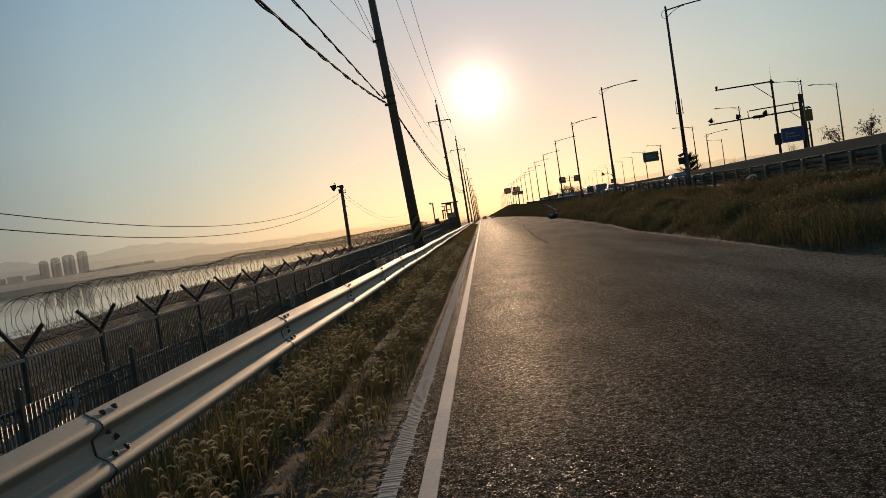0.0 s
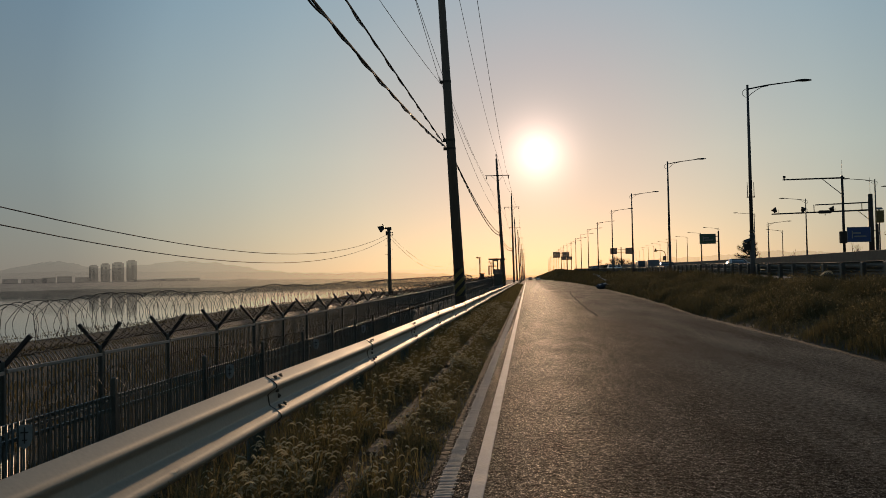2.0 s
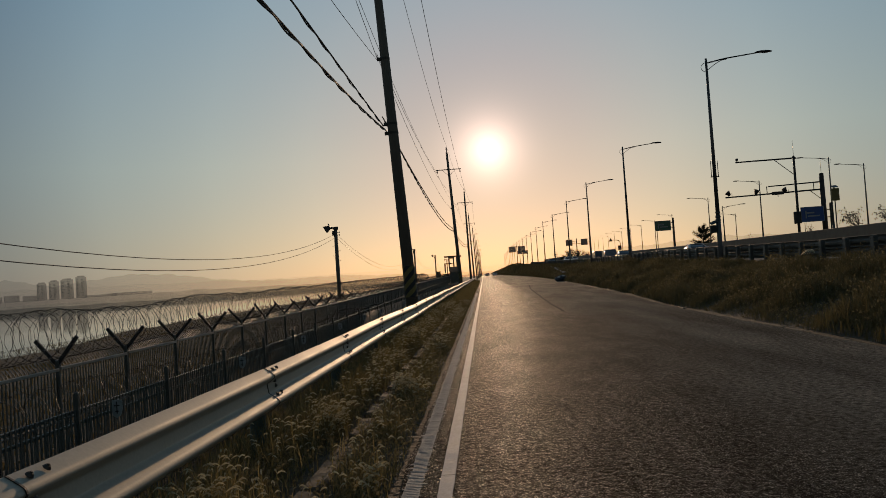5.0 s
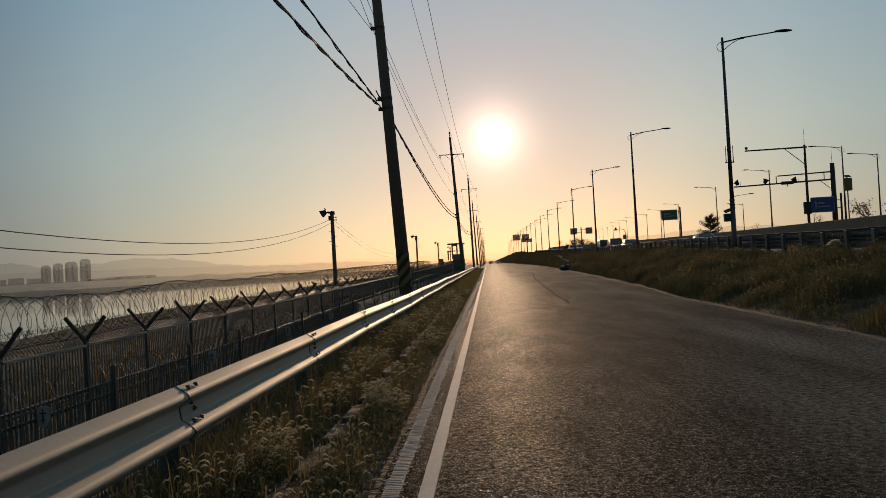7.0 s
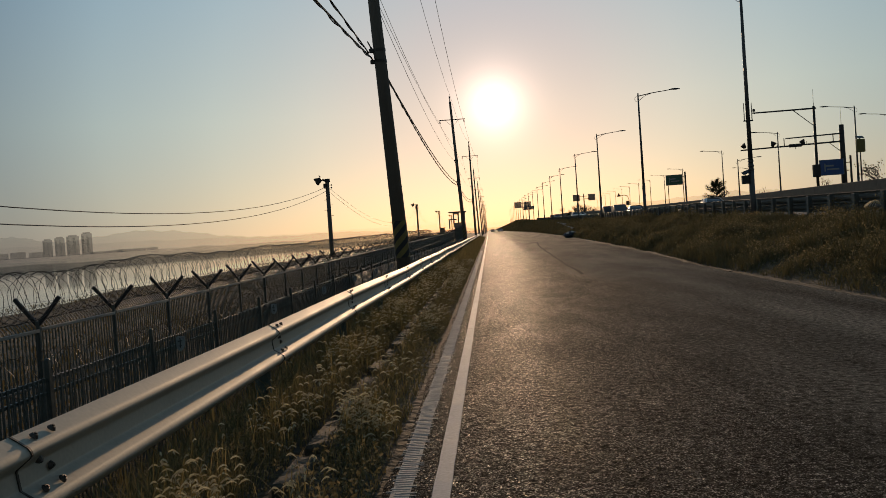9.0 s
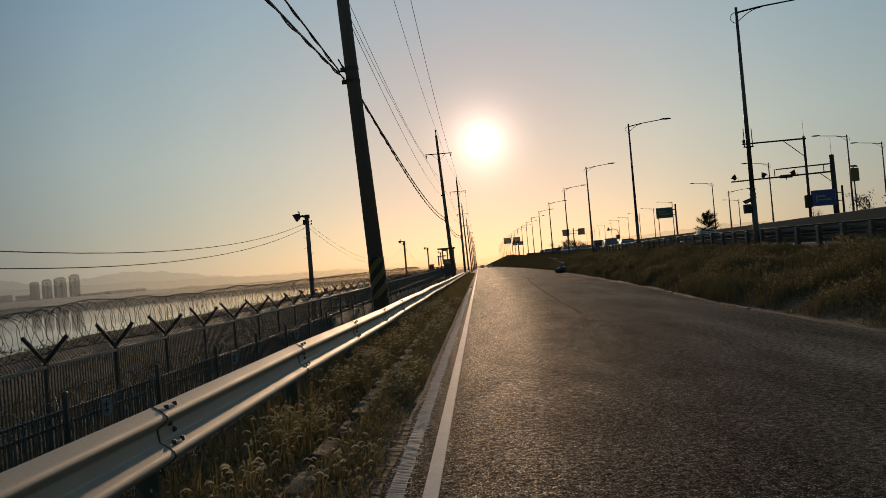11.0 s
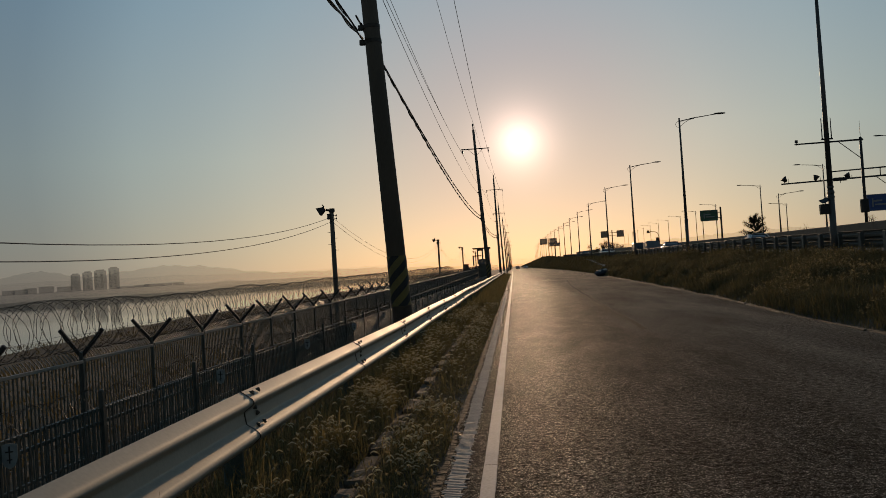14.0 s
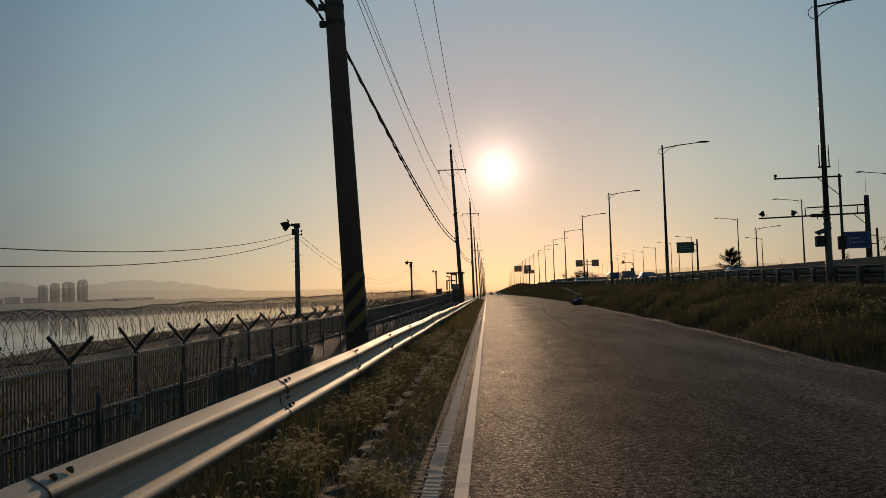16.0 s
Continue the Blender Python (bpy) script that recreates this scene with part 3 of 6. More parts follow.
def barrier():
    t = thing("guardrail", (0, 0, 0), "galvanised two-wave steel guardrail on green posts along the verge", "guardrail")
    beams = [beam_mesh("beam", 4.09, dent=d) for d in (0.0008, 0.0012, 0.001)]
    for b in beams:
        b.materials.append(M_ZINC)
    bm = bmesh.new()
    tube(bm, (0, 0, -1.1), (0, 0, 0.12), 0.07, 0.07, 14)
    bmesh.ops.create_uvsphere(bm, u_segments=14, v_segments=5, radius=0.07, matrix=Matrix.LocRotScale((0, 0, 0.12), None, (1, 1, 0.3)))
    post = bpy.data.meshes.new("post")
    bm.to_mesh(post)
    bm.free()
    post.materials.append(M_POST)
    bm = bmesh.new()
    box(bm, (0.0, 0, 0), (0.07, 0.09, 0.2), 0.008)
    block = bpy.data.meshes.new("bracket")
    bm.to_mesh(block)
    bm.free()
    block.materials.append(M_POST)
    # joint: the dark lapped end that follows the waves
    bm = bmesh.new()
    prev = None
    for u, v in W_PROFILE:
        q = [bm.verts.new((u + 0.0065, d, v * 1.012)) for d in (-0.006, 0.006)] + [bm.verts.new((u - 0.004, d, v)) for d in (0.006, -0.006)]
        if prev:
            for i in range(4):
                bm.faces.new((prev[i], prev[(i + 1) % 4], q[(i + 1) % 4], q[i]))
        prev = q
    bmesh.ops.recalc_face_normals(bm, faces=bm.faces)
    joint = bpy.data.meshes.new("lapped_joint")
    bm.to_mesh(joint)
    bm.free()
    joint.materials.append(M_BOLT)
    for k in range(-3, 46):
        y = 3.5 + 4 * k
        wz = 0.012 * math.sin(k * 1.9) + 0.008 * math.sin(k * 0.7)
        wz2 = 0.012 * math.sin((k + 1) * 1.9) + 0.008 * math.sin((k + 1) * 0.7)
        if abs(k) > 8:
            wz, wz2 = wz * 1.3, wz2 * 1.3
        b = linked("beam", beams[k % 3], None, t)
        b.location = (RAIL_X, y - 0.02, RAIL_Z + wz)
        b.rotation_euler = (math.atan2(wz2 - wz, 4.0), 0, 0)
        p = linked("post", post, None, t)
        p.location = (RAIL_X - 0.13, y + 0.16, RAIL_Z - 0.02 + wz)
        c = linked("bracket", block, None, t)
        c.location = (RAIL_X - 0.036, y + 0.16, RAIL_Z + wz)
        if k < 16:
            j = linked("lapped_joint", joint, None, t)
            j.location = (RAIL_X, y, RAIL_Z + wz)
            for dy, u, v, tilt in ((0.10, 0.045, 0.156, 38), (0.24, 0.045, 0.156, 38), (0.10, 0.045, 0.061, 128), (0.24, 0.006, 0.0, 90), (0.10, 0.045, -0.061, 52), (0.24, 0.045, -0.061, 52)):
                o = linked("bolt", BOLT, None, t)
                o.location = (RAIL_X + u + 0.15 * (0.11 - v) + 0.004, y + dy, RAIL_Z + wz + v)
                o.rotation_euler = (0, radians(tilt), 0)
    return t


barrier()

# ---------------------------------------------------------------- steel fences by the river
FENCE_A, FENCE_B, BAY = -6.87, -4.1, 3.05


def fence_a_z(y):
    return 0.16 + 0.007 * (y - 29)


def pale_mesh(h, bent, flat=0.03):
    """One fence pale, upright, its top bent outwards."""
    bm = bmesh.new()
    pts = [(0, -h), (0, -0.02), (-bent * 0.35, 0.07), (-bent, 0.17)] if bent else [(0, -h), (0, 0.03)]
    prev = None
    for x, z in pts:
        q = [bm.verts.new((x + dx, dy, z)) for dx, dy in ((-0.006, -flat / 2), (0.006, -flat / 2), (0.006, flat / 2), (-0.006, flat / 2))]
        if prev:
            for i in range(4):
                bm.faces.new((prev[i], prev[(i + 1) % 4], q[(i + 1) % 4], q[i]))
        prev = q
    bm.faces.new(prev)
    me = bpy.data.meshes.new("pale")
    bm.to_mesh(me)
    bm.free()
    me.materials.append(M_FENCE)
    return me


def joined_pales(name, source, places):
    v = np.array([tuple(q.co) for q in source.vertices])
    source.calc_loop_triangles()
    tr = np.array([tuple(q.vertices) for q in source.loop_triangles])
    allv = (v[None] + np.asarray(places)[:, None, :]).reshape(-1, 3)
    allt = (tr[None] + (np.arange(len(places)) * len(v))[:, None, None]).reshape(-1, 3)
    return tri_mesh(name, allv, allt)


def fence_a():
    t = thing("outer_fence", (0, 0, 0), "tall grey steel pale fence with Y-shaped arms by the river", "fence")
    bm = bmesh.new()
    box(bm, (0, 0, -0.95), (0.07, 0.07, 2.1), 0.008)
    tube(bm, (0, 0, 0.08), (0, 0, 0.16), 0.05, 0.05, 8)
    post = bpy.data.meshes.new("post")
    bm.to_mesh(post)
    bm.free()
    post.materials.append(M_FENCE)
    arms = []
    for s in (-1, 1):
        bm = bmesh.new()
        m = Matrix.Rotation(s * radians(41), 4, "Y")
        box(bm, (s * 0.215, 0, 0.33), (0.07, 0.055, 0.64), 0.006, m)
        me = bpy.data.meshes.new("arm")
        bm.to_mesh(me)
        bm.free()
        me.materials.append(M_DARK)
        arms.append(me)
    pale = pale_mesh(1.95, 0.13)
    for k in range(-6, 62):
        y = 29.0 + BAY * k
        z = fence_a_z(y)
        o = linked("post", post, None, t)
        o.location = (FENCE_A, y, z)
        for a in arms:
            o = linked("arm", a, None, t)
            o.location = (FENCE_A, y, z)
            o.rotation_euler = (rng.normal(0, 0.03), rng.normal(0, 0.04), rng.normal(0, 0.05))
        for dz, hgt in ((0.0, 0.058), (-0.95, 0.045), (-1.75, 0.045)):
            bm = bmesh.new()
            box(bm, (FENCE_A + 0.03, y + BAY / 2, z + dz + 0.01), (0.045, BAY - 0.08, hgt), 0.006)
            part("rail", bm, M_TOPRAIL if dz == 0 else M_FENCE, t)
    step = 0.115
    near = [y for y in np.arange(15, 49, step)][:295]
    for y in near:
        o = linked("pale", pale, None, t)
        o.location = (FENCE_A - 0.01, y, fence_a_z(y))
    far = [(FENCE_A - 0.01, y, fence_a_z(y)) for y in list(np.arange(10, 15 - step, step)) + list(np.arange(near[-1] + step, 214, step))]
    o = linked("pale_rest", joined_pales("pale_rest", pale, far), M_FENCE, t)
    o["kind"] = "stuff"
    return t


fence_a()


def fence_b():
    t = thing("inner_fence", (0, 0, 0), "low grey-blue steel pale fence with small white plates", "fence")
    z0 = -0.06
    pale = pale_mesh(1.75, 0, 0.034)
    bm = bmesh.new()
    box(bm, (0, 0, -0.85), (0.06, 0.06, 2.0), 0.006)
    box(bm, (0, 0, 0.18), (0.06, 0.06, 0.10), 0.006)
    ball(bm, (0, 0, 0.23), (0.034, 0.034, 0.02), 8, 4)
    post = bpy.data.meshes.new("post")
    bm.to_mesh(post)
    bm.free()
    post.materials.append(M_FENCE)
    bm = bmesh.new()
    outline = [(-0.075, 0.0), (-0.075, -0.14), (-0.05, -0.21), (0, -0.245), (0.05, -0.21), (0.075, -0.14), (0.075, 0.0), (0.03, 0.012), (-0.03, 0.012)]
    vs = [bm.verts.new((0, y, z)) for y, z in outline]
    f = bm.faces.new(vs)
    ex = bmesh.ops.extrude_face_region(bm, geom=[f])
    bmesh.ops.translate(bm, verts=[v for v in ex["geom"] if isinstance(v, bmesh.types.BMVert)], vec=(0.006, 0, 0))
    bmesh.ops.recalc_face_normals(bm, faces=bm.faces)
    shield = bpy.data.meshes.new("warning_plate")
    bm.to_mesh(shield)
    bm.free()
    shield.materials.append(M_PLATE)
    bm = bmesh.new()
    box(bm, (0.0085, 0, -0.10), (0.004, 0.014, 0.17))
    box(bm, (0.0085, 0, -0.07), (0.0041, 0.075, 0.014))
    box(bm, (0.0085, 0, -0.15), (0.0041, 0.05, 0.012))
    bars = bpy.data.meshes.new("dark_mark")
    bm.to_mesh(bars)
    bm.free()
    bars.materials.append(M_DARK)
    for k in range(-7, 58):
        y = 24.2 + 3.1 * k
        o = linked("post", post, None, t)
        o.location = (FENCE_B, y, z0)
        for dz in (0.0, -0.16, -1.5):
            bm = bmesh.new()
            box(bm, (FENCE_B - 0.028, y + 1.55, z0 + dz), (0.04, 3.03, 0.04), 0.005)
            part("rail", bm, M_FENCE, t)
        for u in (1.05,) if k % 2 else ():
            o = linked("warning_plate", shield, None, t, "small faded white shield-shaped plate")
            o.location = (FENCE_B + 0.05, y + u, z0 - 0.02)
            o.rotation_euler = (0, 0, radians(-62))
            q = linked("dark_mark", bars, None, o)
    step = 0.105
    near = list(np.arange(10, 42, step))[:295]
    for y in near:
        o = linked("pale", pale, None, t)
        o.location = (FENCE_B, y, z0)
    far = [(FENCE_B, y, z0) for y in list(np.arange(5, 10 - step, step)) + list(np.arange(near[-1] + step, 200, step))]
    o = linked("pale_rest", joined_pales("pale_rest", pale, far), M_FENCE, t)
    o["kind"] = "stuff"
    return t


fence_b()


def coil(name, x, zf, y0, y1, radius, pitch, label, seed, barbs=True):
    """A stretched roll of razor wire: two crossing helices with small barbs."""
    g = np.random.default_rng(seed)
    t = thing(name, (0, 0, 0), label, "razor wire", "razor wire rolls")
    for s in (1, -1):
        pts = []
        n = int((y1 - y0) / pitch * 20)
        ph = g.uniform(0, 6)
        for i in range(n + 1):
            a = i / 20 * 2 * math.pi * s + ph
            y = y0 + pitch * i / 20
            r = radius * (1 + 0.05 * math.sin(y * 0.5 + seed) + 0.03 * math.sin(y * 2.3))
            zc = zf(y) + 0.03 * math.sin(y * 0.55 + seed) + (r - radius) * 0.6
            pts.append((x + r * math.cos(a) + 0.02 * math.sin(i * 1.7), y + 0.10 * math.sin(a * 0.5 + y) + 0.03 * math.sin(i * 0.31), zc + r * math.sin(a)))
        wire("wire_helix", pts, 0.0055, M_RAZOR, t, n=0)
        if barbs:
            p = np.array(pts)
            idx = np.arange(0, len(p) - 1)
            c = (p[idx] + p[idx + 1]) / 2
            d = p[idx + 1] - p[idx]
            d /= np.linalg.norm(d, axis=1)[:, None]
            up = np.cross(d, [0.3, 1.0, 0.2])
            up /= np.linalg.norm(up, axis=1)[:, None]
            v = np.stack([c + d * 0.016, c + up * 0.013, c - d * 0.016, c - up * 0.013], 1).reshape(-1, 3)
            k = np.arange(len(idx))[:, None] * 4
            tr = np.concatenate([k + [0, 1, 2], k + [0, 2, 3]])
            o = linked("barb_rest", tri_mesh("barb_rest", v, tr), M_RAZOR, t)
            o["kind"] = "stuff"
    return t


for i in range(9):
    a, b = 13.7 + i * 12.2, 13.7 + (i + 1) * 12.2
    coil("razor_wire_roll", FENCE_A, lambda y: fence_a_z(y) + 0.64, a, b, 0.44 + 0.01 * math.sin(i * 2.1), 0.43, "loose roll of razor wire lying in the fence's Y arms", 11 + i, i < 4)
for i in range(4):
    a, b = 14 + i * 12.2, 14 + (i + 1) * 12.2
    coil("low_razor_wire_roll", FENCE_A + 0.55, lambda y: -0.55 + 0.12 * math.sin(y * 0.4), a, b, 0.36, 0.95, "slack razor wire hung between the two fences", 31 + i, False)
# straight barbed strands along the arms
strands = thing("barbed_strands", (0, 0, 0), "straight barbed wire strands along the fence arms", "barbed wire")
for dx, dz in ((-0.38, 0.47), (0.38, 0.47), (-0.2, 0.27), (0.2, 0.27)):
    pts = []
    for k in range(-5, 34):
        y = 29.0 + BAY * k
        pts += [(FENCE_A + dx, y, fence_a_z(y) + dz), (FENCE_A + dx, y + BAY / 2, fence_a_z(y) + dz - 0.03)]
    wire("strand", pts, 0.004, M_RAZOR, strands, n=0)

# ---------------------------------------------------------------- utility poles and their lines
POLES = [(-28.4, -0.6, -1.35, 13.6), (29.6, -0.955, -1.60, 13.9), (88.0, -1.03, -1.62, 13.5), (137.0, -0.78, -0.95, 14.3), (187.0, -0.8, -1.2, 14.0),
         (237.0, -0.6, -1.0, 14.0), (287.0, -0.5, -0.9, 14.0), (337.0, -0.3, -0.7, 14.0), (390.0, -0.2, -0.5, 14.0), (450.0, 0.0, -0.3, 14.0), (520.0, 0.2, -0.1, 14.0)]


def pole_point(i, h, dx=0.0):
    y, xb, xt, top = POLES[i]
    return Vector((xb + (xt - xb) * h / top + dx, y, h))


def utility_pole(i):
    y, xb, xt, top = POLES[i]
    t = thing("utility_pole", (0, 0, 0), "leaning grey concrete utility pole" + (" with yellow and black band" if i < 3 else " with a crossarm"), "utility pole", "utility poles along the road")
    axis = (Vector((xt, y, top)) - Vector((xb, y, 0))).normalized()
    rad = lambda h: 0.187 - 0.0062 * h
    bm = bmesh.new()
    tube(bm, pole_point(i, -0.9), pole_point(i, top), rad(-0.9), rad(top), 24 if i < 3 else 10)
    part("shaft", bm, M_POLE, t, smooth=True)
    if i < 3:
        # wrapped band: yellow sleeve with black slanting stripes standing proud of it
        z0, z1 = 0.80, 1.72
        bm = bmesh.new()
        tube(bm, pole_point(i, z0), pole_point(i, z1), rad(z0) + 0.004, rad(z1) + 0.004, 28, cap=False)
        part("reflective_band", bm, M_YELLOW, t, "yellow reflective wrap", smooth=True)
        for s in range(-3, 4):
            bm = bmesh.new()
            prev = None
            for j in range(29):
                a = -math.pi + 2 * math.pi * j / 28
                lo = z0 + 0.32 * s + 0.20 + 0.175 * a
                hi = lo + 0.155
                lo, hi = min(max(lo, z0), z1), min(max(hi, z0), z1)
                q = []
                for h in (lo, hi):
                    c = pole_point(i, h)
                    r = rad(h) + 0.0075
                    q.append(bm.verts.new(c + Vector((math.cos(a + math.pi / 2 + math.pi) * r, math.sin(a + math.pi / 2 + math.pi) * r, 0))))
                if prev and (hi - lo > 1e-4 or prev[2] > 1e-4):
                    bm.faces.new((prev[0], q[0], q[1], prev[1]))
                prev = (q[0], q[1], hi - lo)
            if len(bm.faces):
                part("black_stripe", bm, M_BLACK, t, smooth=True)
            else:
                bm.free()
    arm = top - 1.7
    c = pole_point(i, arm)
    bm = bmesh.new()
    box(bm, c + Vector((0, -0.13, 0)), (2.45, 0.075, 0.075), 0.006)
    part("crossarm", bm, M_DARK, t)
    for s in (-1, 1):
        bm = bmesh.new()
        tube(bm, c + Vector((s * 0.62, -0.14, -0.04)), pole_point(i, arm - 0.65) + Vector((0, -0.12, 0)), 0.014, 0.014, 6)
        part("brace", bm, M_DARK, t)
        for dx in (1.12,):
            bm = bmesh.new()
            p = c + Vector((s * dx, -0.13, 0))
            for z, r in ((-0.06, 0.03), (-0.13, 0.065), (-0.19, 0.05), (-0.25, 0.065), (-0.31, 0.04)):
                tube(bm, p + Vector((0, 0, z - 0.03)), p + Vector((0, 0, z + 0.03)), r, r * 0.8, 10)
            part("insulator", bm, M_DARK, t)
    bm = bmesh.new()
    tube(bm, pole_point(i, top), pole_point(i, top + 0.45), 0.05, 0.03, 8)
    tube(bm, pole_point(i, top + 0.3), pole_point(i, top + 0.52), 0.075, 0.05, 8)
    part("top_pin", bm, M_DARK, t)
    for h in (6.02, 5.74, 8.0):
        bm = bmesh.new()
        c = pole_point(i, h)
        tube(bm, c - axis * 0.035, c + axis * 0.035, rad(h) + 0.01, rad(h) + 0.01, 16)
        box(bm, c + Vector((-rad(h) - 0.05, 0, 0)), (0.11, 0.07, 0.1), 0.01)
        part("clamp", bm, M_BOLT, t)
    return t


for i in range(len(POLES)):
    utility_pole(i)

LINES = [("communication_cable", 6.02, -0.24, 0.026, 0.66, "thick black lashed communication cable between poles"),
         ("communication_cable", 5.74, -0.22, 0.030, 0.80, "thick black lashed communication cable between poles"),
         ("neutral_wire", 8.0, -0.2, 0.009, 0.9, "thin black wire between poles"),
         ("service_wire", 9.6, -0.15, 0.008, 0.7, "thin black wire between poles")]
# the span over the camera: height and offset at both poles, and its sag
FIRST_SPAN = [(5.40, -0.50, 5.98, -0.27, 0.144), (4.68, 0.61, 5.82, -0.19, 1.15), (6.54, -0.70, 7.985, -0.24, 1.15), (11.4, 1.4, 8.02, -0.23, 0.82)]
for i in range(8):
    for (nm, h, dx, r, sg, lab), first in zip(LINES, FIRST_SPAN):
        if i > 4 and r < 0.02:
            continue
        span = (POLES[i + 1][0] - POLES[i][0]) / 58
        a, b = pole_point(i, h, dx), pole_point(i + 1, h, dx)
        if i == 0:
            a, b, sg = pole_point(0, first[0], first[1]), pole_point(1, first[2], first[3]), first[4]
        if i == 1:
            a = pole_point(1, first[2] + (0.28 if r > 0.02 else 0.16), first[3])
            sg *= 0.85
        t = thing(nm, (0, 0, 0), lab, "cable", "lines between the poles")
        pts = sag_line(a, b, sg * span * span, 40 if i < 2 else 16)
        wire("messenger_strand" if r > 0.02 else "conductor", pts, r * (0.8 if r > 0.02 else 1), M_CABLE, t)
        if r > 0.02 and i < 3:
            # the lashed bundle that winds round its strand
            n = 360
            fine = sag_line(a, b, sg * span * span, n)
            wob = [p + Vector((0.014 * math.cos(k * 0.62), 0, -0.022 + 0.014 * math.sin(k * 0.62) + 0.010 * math.sin(k * 0.23))) for k, p in enumerate(fine)]
            wire("lashed_cable", wob, r * 0.55, M_CABLE, t)
    for dx, dz in ((-1.12, -0.33), (1.12, -0.33), (0.0, 2.15)):
        a = pole_point(i, POLES[i][3] - 1.7, dx) + Vector((0, -0.1, dz))
        b = pole_point(i + 1, POLES[i + 1][3] - 1.7, dx) + Vector((0, -0.1, dz))
        t = thing("power_line", (0, 0, 0), "thin bare power line strung between poles", "cable", "lines between the poles")
        wire("conductor", sag_line(a, b, 0.8, 24), 0.011, M_CABLE, t)

# ---------------------------------------------------------------- floodlight posts along the fence
POSTS = [(0.0, -7.2, 4.4), (53.0, -7.15, 4.55), (110.0, -7.2, 4.9), (156.0, -7.2, 5.1), (205.0, -7.2, 5.2)]


def floodlight_post(y, x, top):
    t = thing("floodlight_post", (x, y, 0), "dark fence post with a floodlight and camera on top", "lamp post", "floodlight posts along the fence")
    bm = bmesh.new()
    tube(bm, (0, 0, -1.9), (0, 0, top), 0.13, 0.10, 12)
    part("shaft", bm, M_POLE, t, smooth=True)
    bm = bmesh.new()
    tube(bm, (0.0, 0, top - 0.05), (-0.25, 0, top + 0.02), 0.06, 0.055, 8)
    tube(bm, (0.02, 0, top - 0.12), (0.02, 0, top + 0.06), 0.14, 0.13, 12)
    part("bracket", bm, M_DARK, t)
    bm = bmesh.new()
    m = pose(-0.44, -0.05, top + 0.0, 0, -28, 0)
    r = bmesh.ops.create_cone(bm, cap_ends=True, segments=4, radius1=0.28, radius2=0.12, depth=0.34, matrix=m @ pose(0, 0, 0, 0, 90, 0) @ pose(0, 0, 0, 0, 0, 45))
    bmesh.ops.bevel(bm, geom=bm.edges[:], offset=0.012, segments=1, affect="EDGES")
    part("lamp_head", bm, M_DARK, t, "black floodlight head")
    bm = bmesh.new()
    tube(bm, (-0.34, -0.02, top + 0.16), (-0.42, -0.02, top + 0.27), 0.035, 0.02, 6)
    part("photocell", bm, M_DARK, t)
    bm = bmesh.new()
    box(bm, (-0.1, -0.12, top - 0.32), (0.16, 0.14, 0.26), 0.015)
    part("junction_box", bm, M_DARK, t)
    for k, z in enumerate((top - 0.28, top - 0.42)):
        bm = bmesh.new()
        tube(bm, (0.1, 0, z), (0.24, 0, z), 0.014, 0.014, 6)
        tube(bm, (0.22, 0, z - 0.04), (0.22, 0, z + 0.05), 0.03, 0.022, 8)
        part("insulator", bm, M_DARK, t)
    for k in range(4):
        bm = bmesh.new()
        s = 1 if k % 2 else -1
        tube(bm, (s * 0.1, 0, top - 1.05 - 0.28 * k), (s * 0.24, 0, top - 1.05 - 0.28 * k), 0.009, 0.009, 6)
        part("step", bm, M_BOLT, t)
    return t


for y, x, top in POSTS:
    floodlight_post(y, x, top)
for a, b in zip(POSTS, POSTS[1:]):
    for dz, sg in ((-0.33, 1.85), (-0.54, 1.95)):
        t = thing("lamp_supply_wire", (0, 0, 0), "thin sagging black supply wire between fence posts", "cable", "supply wires along the fence")
        wire("conductor", sag_line((a[1], a[0], a[2] + dz), (b[1], b[0], b[2] + dz), sg, 30), 0.010, M_CABLE, t)

